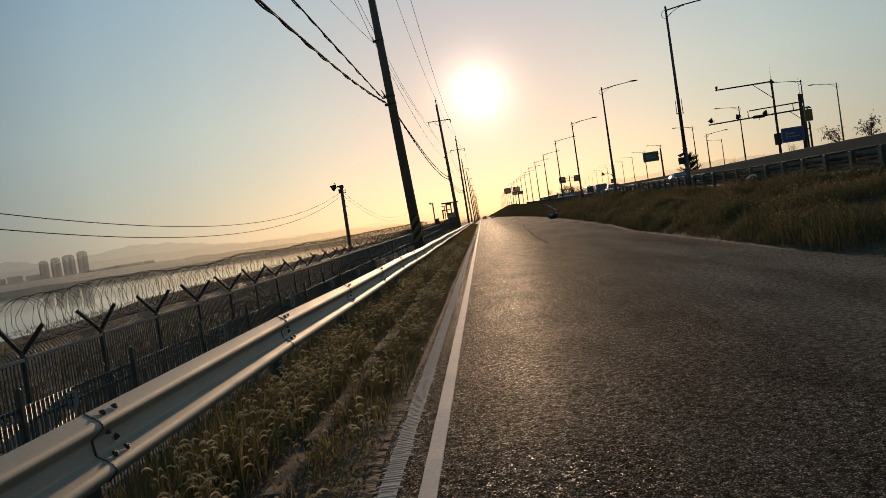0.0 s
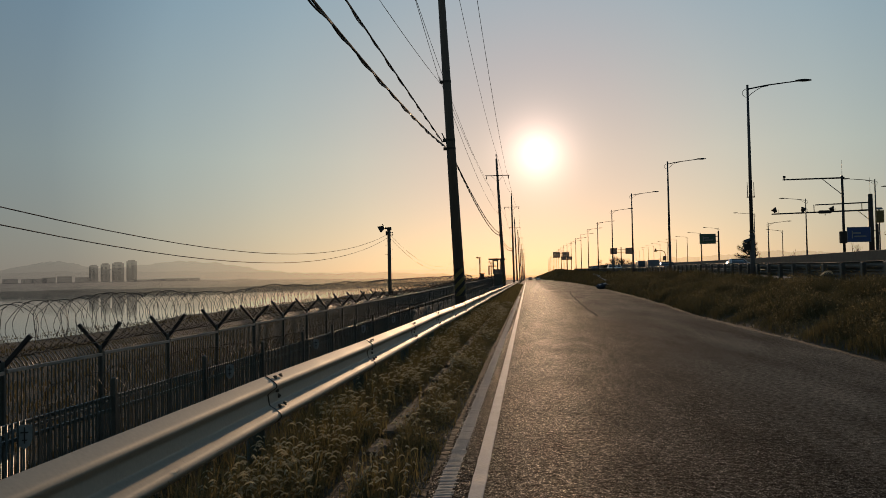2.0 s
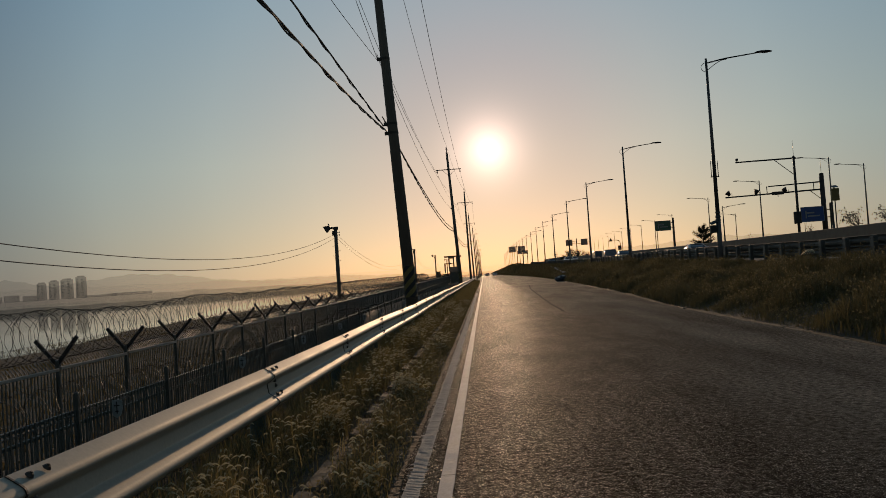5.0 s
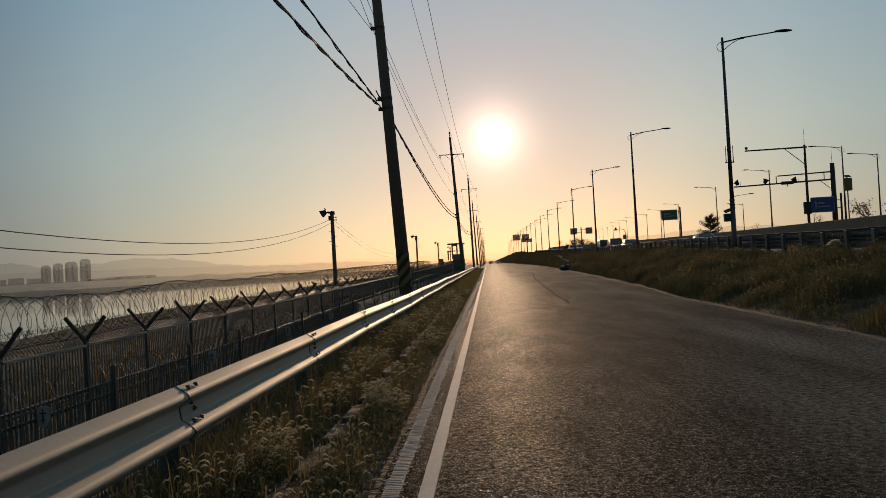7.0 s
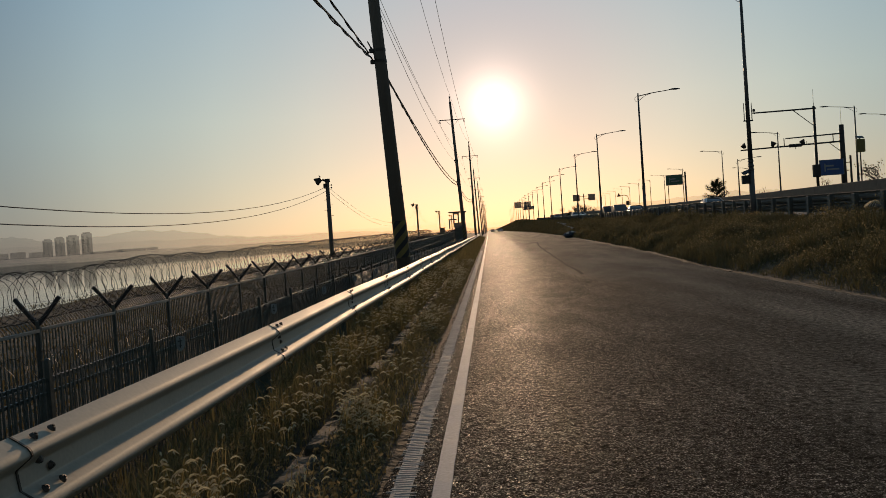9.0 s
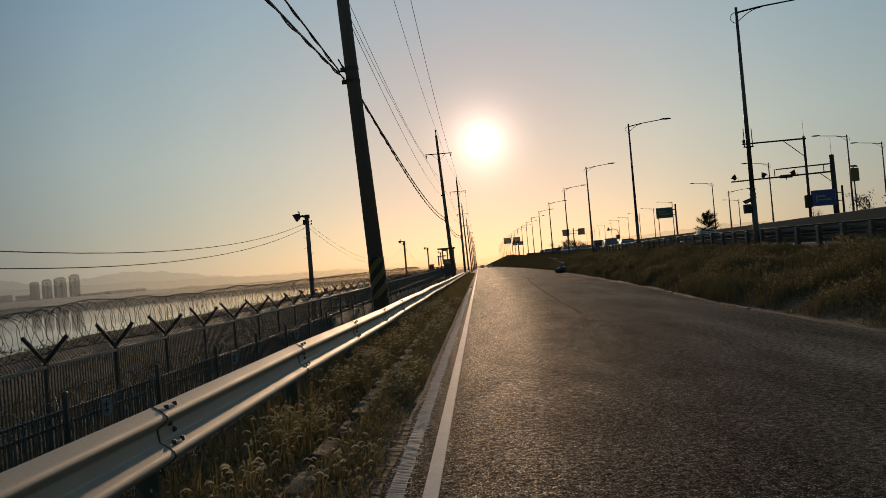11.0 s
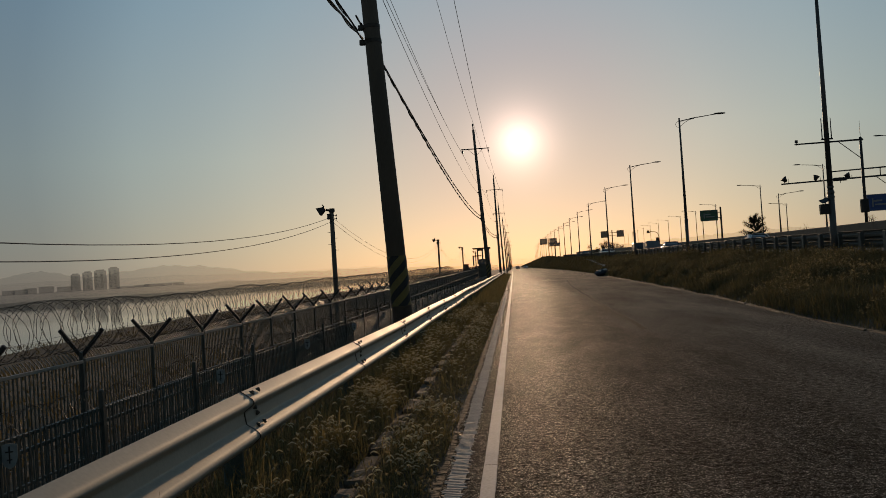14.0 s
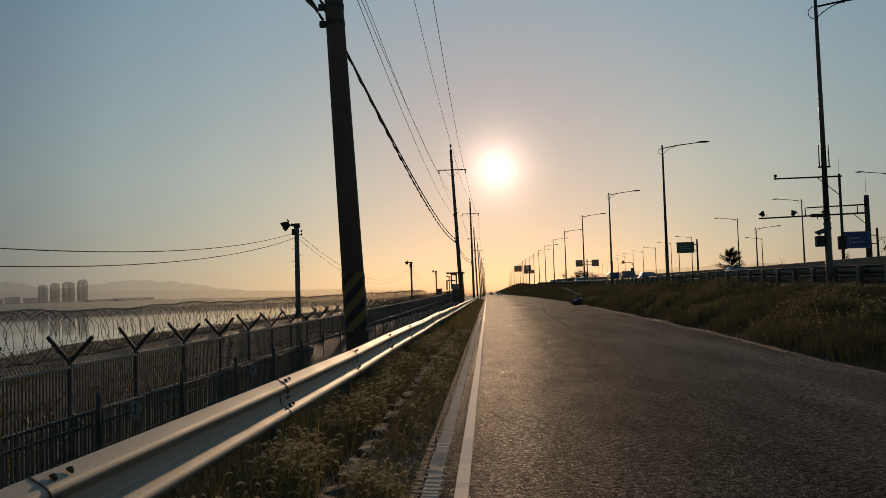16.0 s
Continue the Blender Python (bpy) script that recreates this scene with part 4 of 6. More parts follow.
# ---------------------------------------------------------------- highway side
def street_lamp(x, y, base, top, side=1, reach=2.45):
    """A tapered steel lamp column with a rising arm and a flat lamp head, its arm over the carriageway."""
    t = thing("street_lamp", (x, y, 0), "tall grey tapered steel street lamp with one long arm", "street lamp", "street lamps along the highway")
    bm = bmesh.new()
    tube(bm, (0, 0, base - 0.5), (0, 0, base + 2.6), 0.125, 0.11, 12)
    tube(bm, (0, 0, base + 2.6), (0, 0, top), 0.098, 0.055, 12)
    part("column", bm, M_LAMP, t, smooth=True)
    for z, r in ((base + 2.5, 0.13), (base + 2.7, 0.12), (base + 2.35, 0.13)):
        bm = bmesh.new()
        tube(bm, (0, 0, z - 0.03), (0, 0, z + 0.03), r, r, 12)
        part("collar", bm, M_LAMP, t)
    bm = bmesh.new()
    box(bm, (0, 0, base + 0.03), (0.42, 0.42, 0.06), 0.01)
    part("base_plate", bm, M_CONCRETE, t)
    arm = [Vector((0, 0, top - 0.22)), Vector((side * 0.9, 0, top - 0.06)), Vector((side * reach, 0, top + 0.10))]
    bm = bmesh.new()
    tube(bm, arm[0], arm[1], 0.035, 0.032, 8)
    tube(bm, arm[1], arm[2], 0.032, 0.028, 8)
    part("arm", bm, M_DARK, t)
    wire("arm_bracket", [(side * (-0.02 + k / 8), 0, top - 0.62 + 0.52 * math.sin(k * math.pi / 16)) for k in range(9)], 0.016, M_DARK, t)
    wire("scroll", [(side * 0.26 * math.cos(math.pi * (0.5 + k / 8)), 0, top - 0.42 + 0.22 * math.sin(math.pi * (0.5 + k / 8))) for k in range(9)], 0.014, M_DARK, t)
    bm = bmesh.new()
    c = arm[2] + Vector((side * 0.28, 0, 0.02))
    ball(bm, c, (0.42, 0.15, 0.07), 12, 6)
    for v in bm.verts:
        if v.co.z < c.z - 0.03:
            v.co.z = c.z - 0.03
    part("lamp_head", bm, M_DARK, t, smooth=True)
    bm = bmesh.new()
    ball(bm, c + Vector((0.04 * side, 0, -0.025)), (0.24, 0.11, 0.04), 10, 5)
    part("lens", bm, M_GLASS, t, smooth=True)
    return t


lamp_y = [45.1 + 28.2 * k for k in range(20)]
for k, y in enumerate(lamp_y):
    street_lamp(lerp_table(LAMP_X, y), y, lerp_table(HIGH_Z, y) - 0.05 - (0.25 if k == 0 else 0), [10.86, 10.81, 10.9, 11.2, 11.2][k] if k < 5 else lerp_table(HIGH_Z, y) + 9.3, 1)
for k, y in enumerate([93, 115, 140] + [193 + 27 * j for j in range(11)]):
    street_lamp(37.2 + 0.06 * (y - 93) * (y > 140), y, lerp_table(HIGH_Z, y), 10.9 if y < 150 else lerp_table(HIGH_Z, y) + 9.2, -1, 2.6)
first = bpy.data.objects["street_lamp"]
bm = bmesh.new()
box(bm, (0, -0.02, 5.2), (0.40, 0.06, 0.05), 0.008)
part("aerial_bar", bm, M_DARK, first)
for s in (-1, 1):
    bm = bmesh.new()
    tube(bm, (s * 0.16, -0.02, 5.2), (s * 0.16, -0.02, 5.95), 0.022, 0.014, 8)
    part("aerial", bm, M_DARK, first)
bm = bmesh.new()
box(bm, (-0.27, -0.02, 2.72), (0.28, 0.2, 0.36), 0.02)
part("control_box", bm, M_DARK, first)
bm = bmesh.new()
box(bm, (-0.24, -0.02, 3.03), (0.30, 0.26, 0.025), 0.005, pose(0, 0, 0, 28, -20, 0))
tube(bm, (-0.27, -0.02, 2.88), (-0.25, -0.02, 3.03), 0.015, 0.015, 6)
part("solar_panel", bm, M_GLASS, first)
street_lamp(44.8, 102.3, 1.4, 10.9, -1, 2.6)
street_lamp(36.0, 128, 1.8, 8.7, 1, 2.6)
street_lamp(50.7, 172, 1.8, 9.7, -1, 2.4)


def highway_barrier():
    t = thing("highway_guardrail", (0, 0, 0), "grey two-wave steel guardrail on wide posts along the highway edge", "guardrail")
    bm = bmesh.new()
    box(bm, (0, 0, -0.45), (0.14, 0.24, 1.06), 0.015)
    post = bpy.data.meshes.new("post")
    bm.to_mesh(post)
    bm.free()
    post.materials.append(M_SHADERAIL)
    beam = beam_mesh("beam", 4.06, side=1, segs=2)
    beam.materials.append(M_SHADERAIL)
    y = 7.0
    k = 0
    while y < 260:
        rx = lambda v: lerp_table(LAMP_X, v) + 0.55
        rz = lambda v: lerp_table(HIGH_Z, v) + 0.62
        for d in (0, 2.0):
            p = linked("post", post, None, t)
            p.location = (rx(y + d) - 0.13, y + d + 0.75, rz(y + d) + 0.06)
        for dz in (0.0, -0.33):
            b = linked("beam", beam, None, t)
            b.location = (rx(y), y, rz(y) + dz * (0.9))
            b.rotation_euler = (math.atan2(rz(y + 4) - rz(y), 4.0), 0, -math.atan2(rx(y + 4) - rx(y), 4.0))
            if dz:
                b.scale = (1, 1, 0.85)
        y += 4.0
        k += 1
    return t


highway_barrier()


def median_wall():
    t = thing("median_barrier", (0, 0, 0), "weathered concrete median barrier between the carriageways", "barrier", kind="structure")
    prof = [(-0.30, 0.0), (-0.30, 0.08), (-0.17, 0.30), (-0.12, 1.66), (-0.09, 1.70), (0.09, 1.70), (0.12, 1.66), (0.17, 0.30), (0.30, 0.08), (0.30, 0.0)]
    y = -20.0
    while y < 420:
        L = 6.0 if y < 150 else 30.0
        bm = bmesh.new()
        rows = []
        for yy in (y, y + L - 0.02):
            x0, z0 = lerp_table(LAMP_X, yy) + 15.8, lerp_table(HIGH_Z, yy)
            rows.append([bm.verts.new((x0 + u, yy, z0 + v)) for u, v in prof])
        for i in range(len(prof) - 1):
            bm.faces.new((rows[0][i], rows[0][i + 1], rows[1][i + 1], rows[1][i]))
        bm.faces.new(rows[0][::-1])
        bm.faces.new(rows[1])
        bmesh.ops.recalc_face_normals(bm, faces=bm.faces)
        part("barrier_block", bm, M_WALL, t)
        y += L
    return t


median_wall()


def boom(name, label, x, y, base, top, arms, r=0.16, antenna=0.0):
    """A mast with horizontal booms; arms are (height at mast, height at end, reach to the left, bar radius, drop of the brace)."""
    t = thing(name, (x, y, 0), label, "traffic mast")
    bm = bmesh.new()
    tube(bm, (0, 0, base), (0, 0, top), r, r * 0.75, 12)
    if antenna:
        tube(bm, (0, 0, top), (0, 0, top + antenna), 0.03, 0.015, 6)
    part("mast", bm, M_DARK, t, smooth=True)
    for z0, z1, reach, rr, braced in arms:
        bm = bmesh.new()
        tube(bm, (0.3, 0, z0), (-reach, 0, z1), rr, rr * 0.8, 8)
        part("boom_arm", bm, M_DARK, t)
        if braced:
            bm = bmesh.new()
            tube(bm, (0, 0, z0 - braced), (-braced * 1.15, 0, z0 + (z1 - z0) * braced * 1.15 / reach), 0.05, 0.05, 6)
            part("brace", bm, M_DARK, t)
    return t


def device(parent, c, s, name="camera_unit"):
    """A plain box housing on a short stem."""
    bm = bmesh.new()
    box(bm, c, s, min(s) * 0.15)
    tube(bm, (c[0], c[1], c[2] - s[2] * 0.5), (c[0], c[1], c[2] - s[2] * 0.5 - 0.3), 0.05, 0.05, 6)
    return part(name, bm, M_DARK, parent)


def flood_unit(parent, x, z, turn):
    """A round hooded lamp tilted down on a forked stem."""
    bm = bmesh.new()
    m = pose(x, 0, z + 0.42, 0, turn, 0)
    bmesh.ops.create_cone(bm, cap_ends=True, segments=14, radius1=0.42, radius2=0.24, depth=0.42, matrix=m)
    bmesh.ops.create_uvsphere(bm, u_segments=12, v_segments=6, radius=0.26, matrix=m @ pose(0, 0, 0.2))
    part("flood_unit", bm, M_DARK, parent, smooth=True)
    bm = bmesh.new()
    tube(bm, (x, 0, z - 0.05), (x, 0, z + 0.3), 0.05, 0.05, 6)
    tube(bm, (x + 0.55, 0, z - 0.05), (x + 0.55, 0, z + 0.45), 0.03, 0.02, 6)
    part("stem", bm, M_DARK, parent)


t = boom("camera_mast", "dark camera mast with one long braced boom", 43.6, 120, 1.0, 14.3, [(14.0, 13.95, 7.7, 0.11, 2.3)], 0.2, 2.1)
device(t, (-7.5, 0, 14.3), (0.3, 0.3, 0.35))
device(t, (-0.2, -0.3, 6.0), (0.9, 0.5, 1.6), "control_box")
t = boom("traffic_gantry", "dark traffic gantry with two booms and camera units", 51.0, 130, 1.0, 12.6, [(10.3, 10.0, 13.9, 0.12, 1.6), (11.4, 11.2, 7.7, 0.10, 0)], 0.42, 2.4)
for u, turn in ((-13.5, 140), (-9.4, 205), (-5.4, 150)):
    flood_unit(t, u, 10.2, turn)
device(t, (-6.4, -0.1, 10.15), (1.7, 0.5, 0.45), "long_housing")
for u in (-7.9, -1.2):
    bm = bmesh.new()
    tube(bm, (u, 0, 10.2), (u, 0, 11.25), 0.06, 0.06, 6)
    part("strut", bm, M_DARK, t)


def sign(name, label, x, y, z0, z1, w, material, post_x, base, marks=True, two_posts=False):
    """A framed road sign panel on its post, with plain bars where its writing cannot be read."""
    t = thing(name, (x, y, 0), label, "road sign")
    h = z1 - z0
    bm = bmesh.new()
    box(bm, (0, 0, (z0 + z1) / 2), (w, 0.08, h), 0.02)
    part("panel", bm, material, t)
    bm = bmesh.new()
    for s in (-1, 1):
        box(bm, (0, -0.045, (z0 + z1) / 2 + s * (h / 2 - 0.05)), (w - 0.02, 0.02, 0.05))
        box(bm, (s * (w / 2 - 0.05), -0.045, (z0 + z1) / 2), (0.05, 0.021, h - 0.15))
    part("border", bm, M_PLATE, t)
    if marks:
        for k, (u, v, a, b) in enumerate(((-0.1, 0.1, 0.35, 0.10), (0.05, -0.12, 0.5, 0.09), (-0.28, 0.0, 0.05, 0.5))):
            bm = bmesh.new()
            box(bm, (u * w, -0.047, (z0 + z1) / 2 + v * h), (a * w, 0.02, b * h))
            part("bar", bm, M_PLATE, t)
    bm = bmesh.new()
    tube(bm, (post_x, 0.2, base), (post_x, 0.2, z1 + 0.4), 0.16, 0.13, 10)
    for v in (0.25, 0.75):
        tube(bm, (post_x, 0.2, z0 + h * v), (-math.copysign(w / 2, -post_x) * 0.2, 0.12, z0 + h * v), 0.06, 0.06, 8)
    part("post", bm, M_DARK, t)
    if two_posts:
        bm = bmesh.new()
        tube(bm, (-w * 0.36, 0.2, base), (-w * 0.36, 0.2, z0 + 0.3), 0.06, 0.06, 8)
        part("rear_post", bm, M_DARK, t)
    return t


sign("blue_road_sign", "blue road sign panel beside a dark mast", 47.4, 125, 5.5, 7.6, 3.2, M_BLUE, 2.6, 1.2)
sign("green_road_sign", "green road sign panel on a dark post", 32.0, 150, 6.55, 8.25, 2.7, M_GREEN, 1.85, 1.8, two_posts=True)


def twin_panels(x, y, z0, z1, w, gap, base):
    t = thing("twin_message_sign", (x, y, 0), "pair of grey message panels on one central post", "road sign")
    for s in (-1, 1):
        bm = bmesh.new()
        box(bm, (s * (gap + w) / 2, 0, (z0 + z1) / 2), (w, 0.25, z1 - z0), 0.03)
        part("panel", bm, M_BOOTH, t)
    bm = bmesh.new()
    tube(bm, (0, 0.3, base), (0, 0.3, z1 + 0.2), 0.16, 0.13, 10)
    part("post", bm, M_DARK, t)
    for v in (0.3, 0.7):
        bm = bmesh.new()
        tube(bm, (-(gap + w) / 2, 0.25, z0 + (z1 - z0) * v), ((gap + w) / 2, 0.25, z0 + (z1 - z0) * v), 0.06, 0.06, 8)
        part("crossbar", bm, M_DARK, t)
    return t


twin_panels(26.2, 230, 7.1, 8.75, 1.75, 2.2, 2.0)
twin_panels(15.3, 350, 9.1, 11.5, 2.9, 0.8, 3.6)
twin_panels(15.2, 300, 7.2, 8.4, 1.6, 0.4, 3.2)

# small roadside boxes: an electronic panel behind the first lamp, cabinets on masts
def mast_cabinet(x, y, z, s, base, material=M_DARK):
    t = thing("mast_cabinet", (x, y, 0), "dark equipment cabinet on a thin mast beside the highway", "cabinet", "mast cabinets")
    bm = bmesh.new()
    box(bm, (0, 0, z), s, 0.03)
    part("housing", bm, material, t)
    bm = bmesh.new()
    box(bm, (0, 0, z + s[2] / 2 + 0.2), (s[0] * 0.8, s[1] * 1.3, 0.05), 0.01, pose(0, 0, 0, 25, 0, 0))
    part("solar_panel", bm, M_GLASS, t)
    bm = bmesh.new()
    tube(bm, (0, 0.1, base), (0, 0.1, z + s[2] / 2 + 0.2), 0.07, 0.06, 8)
    part("mast", bm, M_DARK, t)
    return t


mast_cabinet(37.4, 92.6, 7.0, (0.75, 0.4, 1.25), 1.3, M_YELLOW)


def warning_triangle(x, y, z, base):
    """A small three-cornered warning sign on an arm bent over from its post."""
    t = thing("warning_triangle", (x, y, 0), "small dark three-cornered warning sign on a bent post", "road sign")
    bm = bmesh.new()
    vs = [bm.verts.new((u, 0, z + v)) for u, v in ((-0.5, -0.4), (0.5, -0.4), (0.08, 0.5), (-0.08, 0.5))]
    f = bm.faces.new(vs)
    ex = bmesh.ops.extrude_face_region(bm, geom=[f])
    bmesh.ops.translate(bm, verts=[v for v in ex["geom"] if isinstance(v, bmesh.types.BMVert)], vec=(0, 0.05, 0))
    bmesh.ops.recalc_face_normals(bm, faces=bm.faces)
    part("panel", bm, M_DARK, t)
    bm = bmesh.new()
    bend = [(2.6, base), (2.6, z - 1.2), (2.3, z - 0.4), (1.6, z - 0.1), (0.2, z - 0.05)]
    for p, q in zip(bend, bend[1:]):
        tube(bm, (p[0], 0.1, p[1]), (q[0], 0.1, q[1]), 0.09, 0.08, 8)
    part("post", bm, M_DARK, t)
    bm = bmesh.new()
    box(bm, (2.3, 0, z - 2.2), (0.9, 0.4, 1.2), 0.05)
    part("signal_box", bm, M_DARK, t)
    return t


warning_triangle(36.0, 236, 8.1, 2.6)


# ---------------------------------------------------------------- cars standing on the highway
def car(x, y, z, paint, label, heading=0, scale=1.0, van=False):
    """A car: lofted body, glass, wheels with rims, lights. Its nose points along +y before the turn."""
    t = thing("car", (x, y, z), label, "car", "vehicles on the highway")
    t.rotation_euler = (0, 0, radians(heading))
    t.scale = (scale,) * 3
    if van:
        sec = [(-2.3, 0.45, 1.75, 0.85), (-2.2, 0.35, 1.95, 0.88), (0.9, 0.32, 1.98, 0.88), (1.5, 0.32, 1.55, 0.88), (2.1, 0.34, 1.05, 0.86), (2.35, 0.45, 0.8, 0.78)]
    else:
        sec = [(-2.3, 0.5, 0.85, 0.74), (-2.15, 0.33, 1.02, 0.88), (-1.2, 0.26, 1.06, 0.91), (0.0, 0.25, 1.02, 0.92), (1.1, 0.26, 0.98, 0.91), (2.0, 0.30, 0.82, 0.86), (2.3, 0.42, 0.66, 0.74)]
    bm = bmesh.new()
    rows = []
    for yy, lo, hi, w in sec:
        rows.append([bm.verts.new(p) for p in ((-w * 0.9, yy, lo), (-w, yy, lo + 0.18), (-w, yy, hi - 0.14), (-w * 0.86, yy, hi), (w * 0.86, yy, hi), (w, yy, hi - 0.14), (w, yy, lo + 0.18), (w * 0.9, yy, lo))])
    for a, b in zip(rows, rows[1:]):
        for i in range(8):
            bm.faces.new((a[i], a[(i + 1) % 8], b[(i + 1) % 8], b[i]))
    bm.faces.new(rows[0])
    bm.faces.new(rows[-1][::-1])
    bmesh.ops.recalc_face_normals(bm, faces=bm.faces)
    part("body", bm, paint, t, smooth=True)
    if not van:
        cab = [(-1.9, 1.0, 1.02, 0.80), (-1.35, 1.0, 1.40, 0.66), (-0.6, 1.0, 1.47, 0.66), (0.25, 1.0, 1.42, 0.66), (1.05, 0.95, 0.99, 0.78)]
        bm = bmesh.new()
        rows = []
        for yy, lo, hi, w in cab:
            rows.append([bm.verts.new(p) for p in ((-0.86, yy, lo), (-w, yy, hi - 0.03), (-w * 0.85, yy, hi), (w * 0.85, yy, hi), (w, yy, hi - 0.03), (0.86, yy, lo))])
        for a, b in zip(rows, rows[1:]):
            for i in range(5):
                bm.faces.new((a[i], a[i + 1], b[i + 1], b[i]))
        bmesh.ops.recalc_face_normals(bm, faces=bm.faces)
        part("cabin_glass", bm, M_GLASS, t, smooth=True)
        bm = bmesh.new()
        box(bm, (0, -0.55, 1.465), (1.22, 1.5, 0.035), 0.015)
        part("roof", bm, paint, t)
        for s in (-1, 1):
            for y0, y1 in ((-1.86, -1.33), (1.02, 0.26)):
                bm = bmesh.new()
                tube(bm, (s * 0.82, y0, 1.02), (s * 0.63, y1, 1.43), 0.045, 0.04, 6)
                part("roof_pillar", bm, paint, t)
    else:
        bm = bmesh.new()
        box(bm, (0, 1.24, 1.62), (1.5, 0.06, 0.5), 0.02, pose(0, 0, 0, 36, 0, 0))
        part("windscreen", bm, M_GLASS, t)
        for s in (-1, 1):
            bm = bmesh.new()
            box(bm, (s * 0.885, 0.55, 1.5), (0.02, 0.9, 0.45), 0.008)
            part("side_window", bm, M_GLASS, t)
    for s in (-1, 1):
        for yy in (-1.38, 1.38):
            bm = bmesh.new()
            tube(bm, (s * 0.70, yy, 0.32), (s * 0.92, yy, 0.32), 0.32, 0.32, 18)
            w = part("tyre", bm, M_TYRE, t)
            bm = bmesh.new()
            tube(bm, (s * 0.915, yy, 0.32), (s * 0.928, yy, 0.32), 0.2, 0.18, 14)
            part("rim", bm, M_ZINC, w)
        for yy, z0, m in ((2.12, 0.66, M_WHITE), (-2.22, 0.84, M_DARK)):
            bm = bmesh.new()
            box(bm, (s * 0.62, yy, z0), (0.36, 0.12, 0.13), 0.03)
            part("headlight" if yy > 0 else "tail_light", bm, m, t)
        bm = bmesh.new()
        ball(bm, (s * 0.98, 0.75, 1.04), (0.11, 0.07, 0.07), 8, 5)
        part("mirror", bm, paint, t)
    return t


CARS = [(22.8, 91.5, M_CARW, "white saloon car on the highway", 180, False),
        (19.0, 112.0, M_CARD, "dark saloon car on the highway", 180, False),
        (21.0, 138.0, M_BOOTH, "grey van on the highway", 180, True),
        (21.0, 150.0, M_CARD, "dark van on the highway", 180, True),
        (19.0, 182.0, M_CARW, "white saloon car far along the highway", 180, False),
        (22.5, 205.0, M_CARW, "white saloon car far along the highway", 180, False),
        (20.0, 240.0, M_CARD, "dark saloon car far along the highway", 180, False)]
for x, y, p, lab, hd, van in CARS:
    car(x, y, lerp_table(HIGH_Z, y), p, lab, hd, 1.0, van)
car(3.0, 420, 0.0, M_CARD, "dark car far ahead on the service road", 180)
car(6.5, 400, 0.0, M_CARW, "white car far ahead on the service road", 180)


# ---------------------------------------------------------------- guard booth far along the fence
def booth():
    t = thing("guard_booth", (-6.0, 200, 2.2), "raised grey guard booth with a flat overhanging roof beside the fence", "guard booth")
    bm = bmesh.new()
    box(bm, (0.9, 0, -2.0), (2.6, 3.0, 4.2), 0.03)
    part("base_wall", bm, M_WALL, t)
    bm = bmesh.new()
    box(bm, (0.75, 0, 0.65), (2.7, 2.6, 1.1), 0.03)
    part("cabin_wall", bm, M_BOOTH, t)
    bm = bmesh.new()
    box(bm, (1.6, 0, 2.3), (0.9, 2.5, 2.25), 0.03)
    part("stair_wall", bm, M_BOOTH, t)
    for u in (-0.5, 0.55):
        for v in (-1.15, 1.15):
            bm = bmesh.new()
            box(bm, (u, v, 2.3), (0.24, 0.22, 2.25), 0.02)
            part("corner_post", bm, M_BOOTH, t)
    bm = bmesh.new()
    box(bm, (0.05, 0, 3.25), (1.3, 2.5, 0.36), 0.02)
    part("lintel", bm, M_BOOTH, t)
    bm = bmesh.new()
    box(bm, (0.4, 0, 3.55), (3.9, 3.4, 0.28), 0.05)
    part("roof", bm, M_DARK, t)
    for s in (-1, 1):
        bm = bmesh.new()
        box(bm, (-1.5, s * 1.1, 0.9), (0.22, 0.22, 2.0), 0.02)
        part("porch_post", bm, M_BOOTH, t)
    bm = bmesh.new()
    box(bm, (-0.7, 0, 1.95), (1.9, 2.6, 0.2), 0.02)
    part("porch_roof", bm, M_DARK, t)
    bm = bmesh.new()
    box(bm, (1.6, -1.27, 2.4), (0.5, 0.04, 0.8), 0.01)
    part("window", bm, M_GLASS, t)
    bm = bmesh.new()
    box(bm, (-3.2, 0.4, -0.6), (1.1, 1.0, 1.6), 0.04)
    t2 = thing("equipment_hut", (0, 0, 0), "small dark equipment hut beside the booth", "hut")
    o = part("wall", bm, M_DARK, t2)
    t2.location = (-6.0, 200, 2.2)
    bm = bmesh.new()
    box(bm, (-3.2, 0.4, 0.26), (1.4, 1.3, 0.12), 0.02)
    part("roof", bm, M_DARK, t2)
    return t


booth()


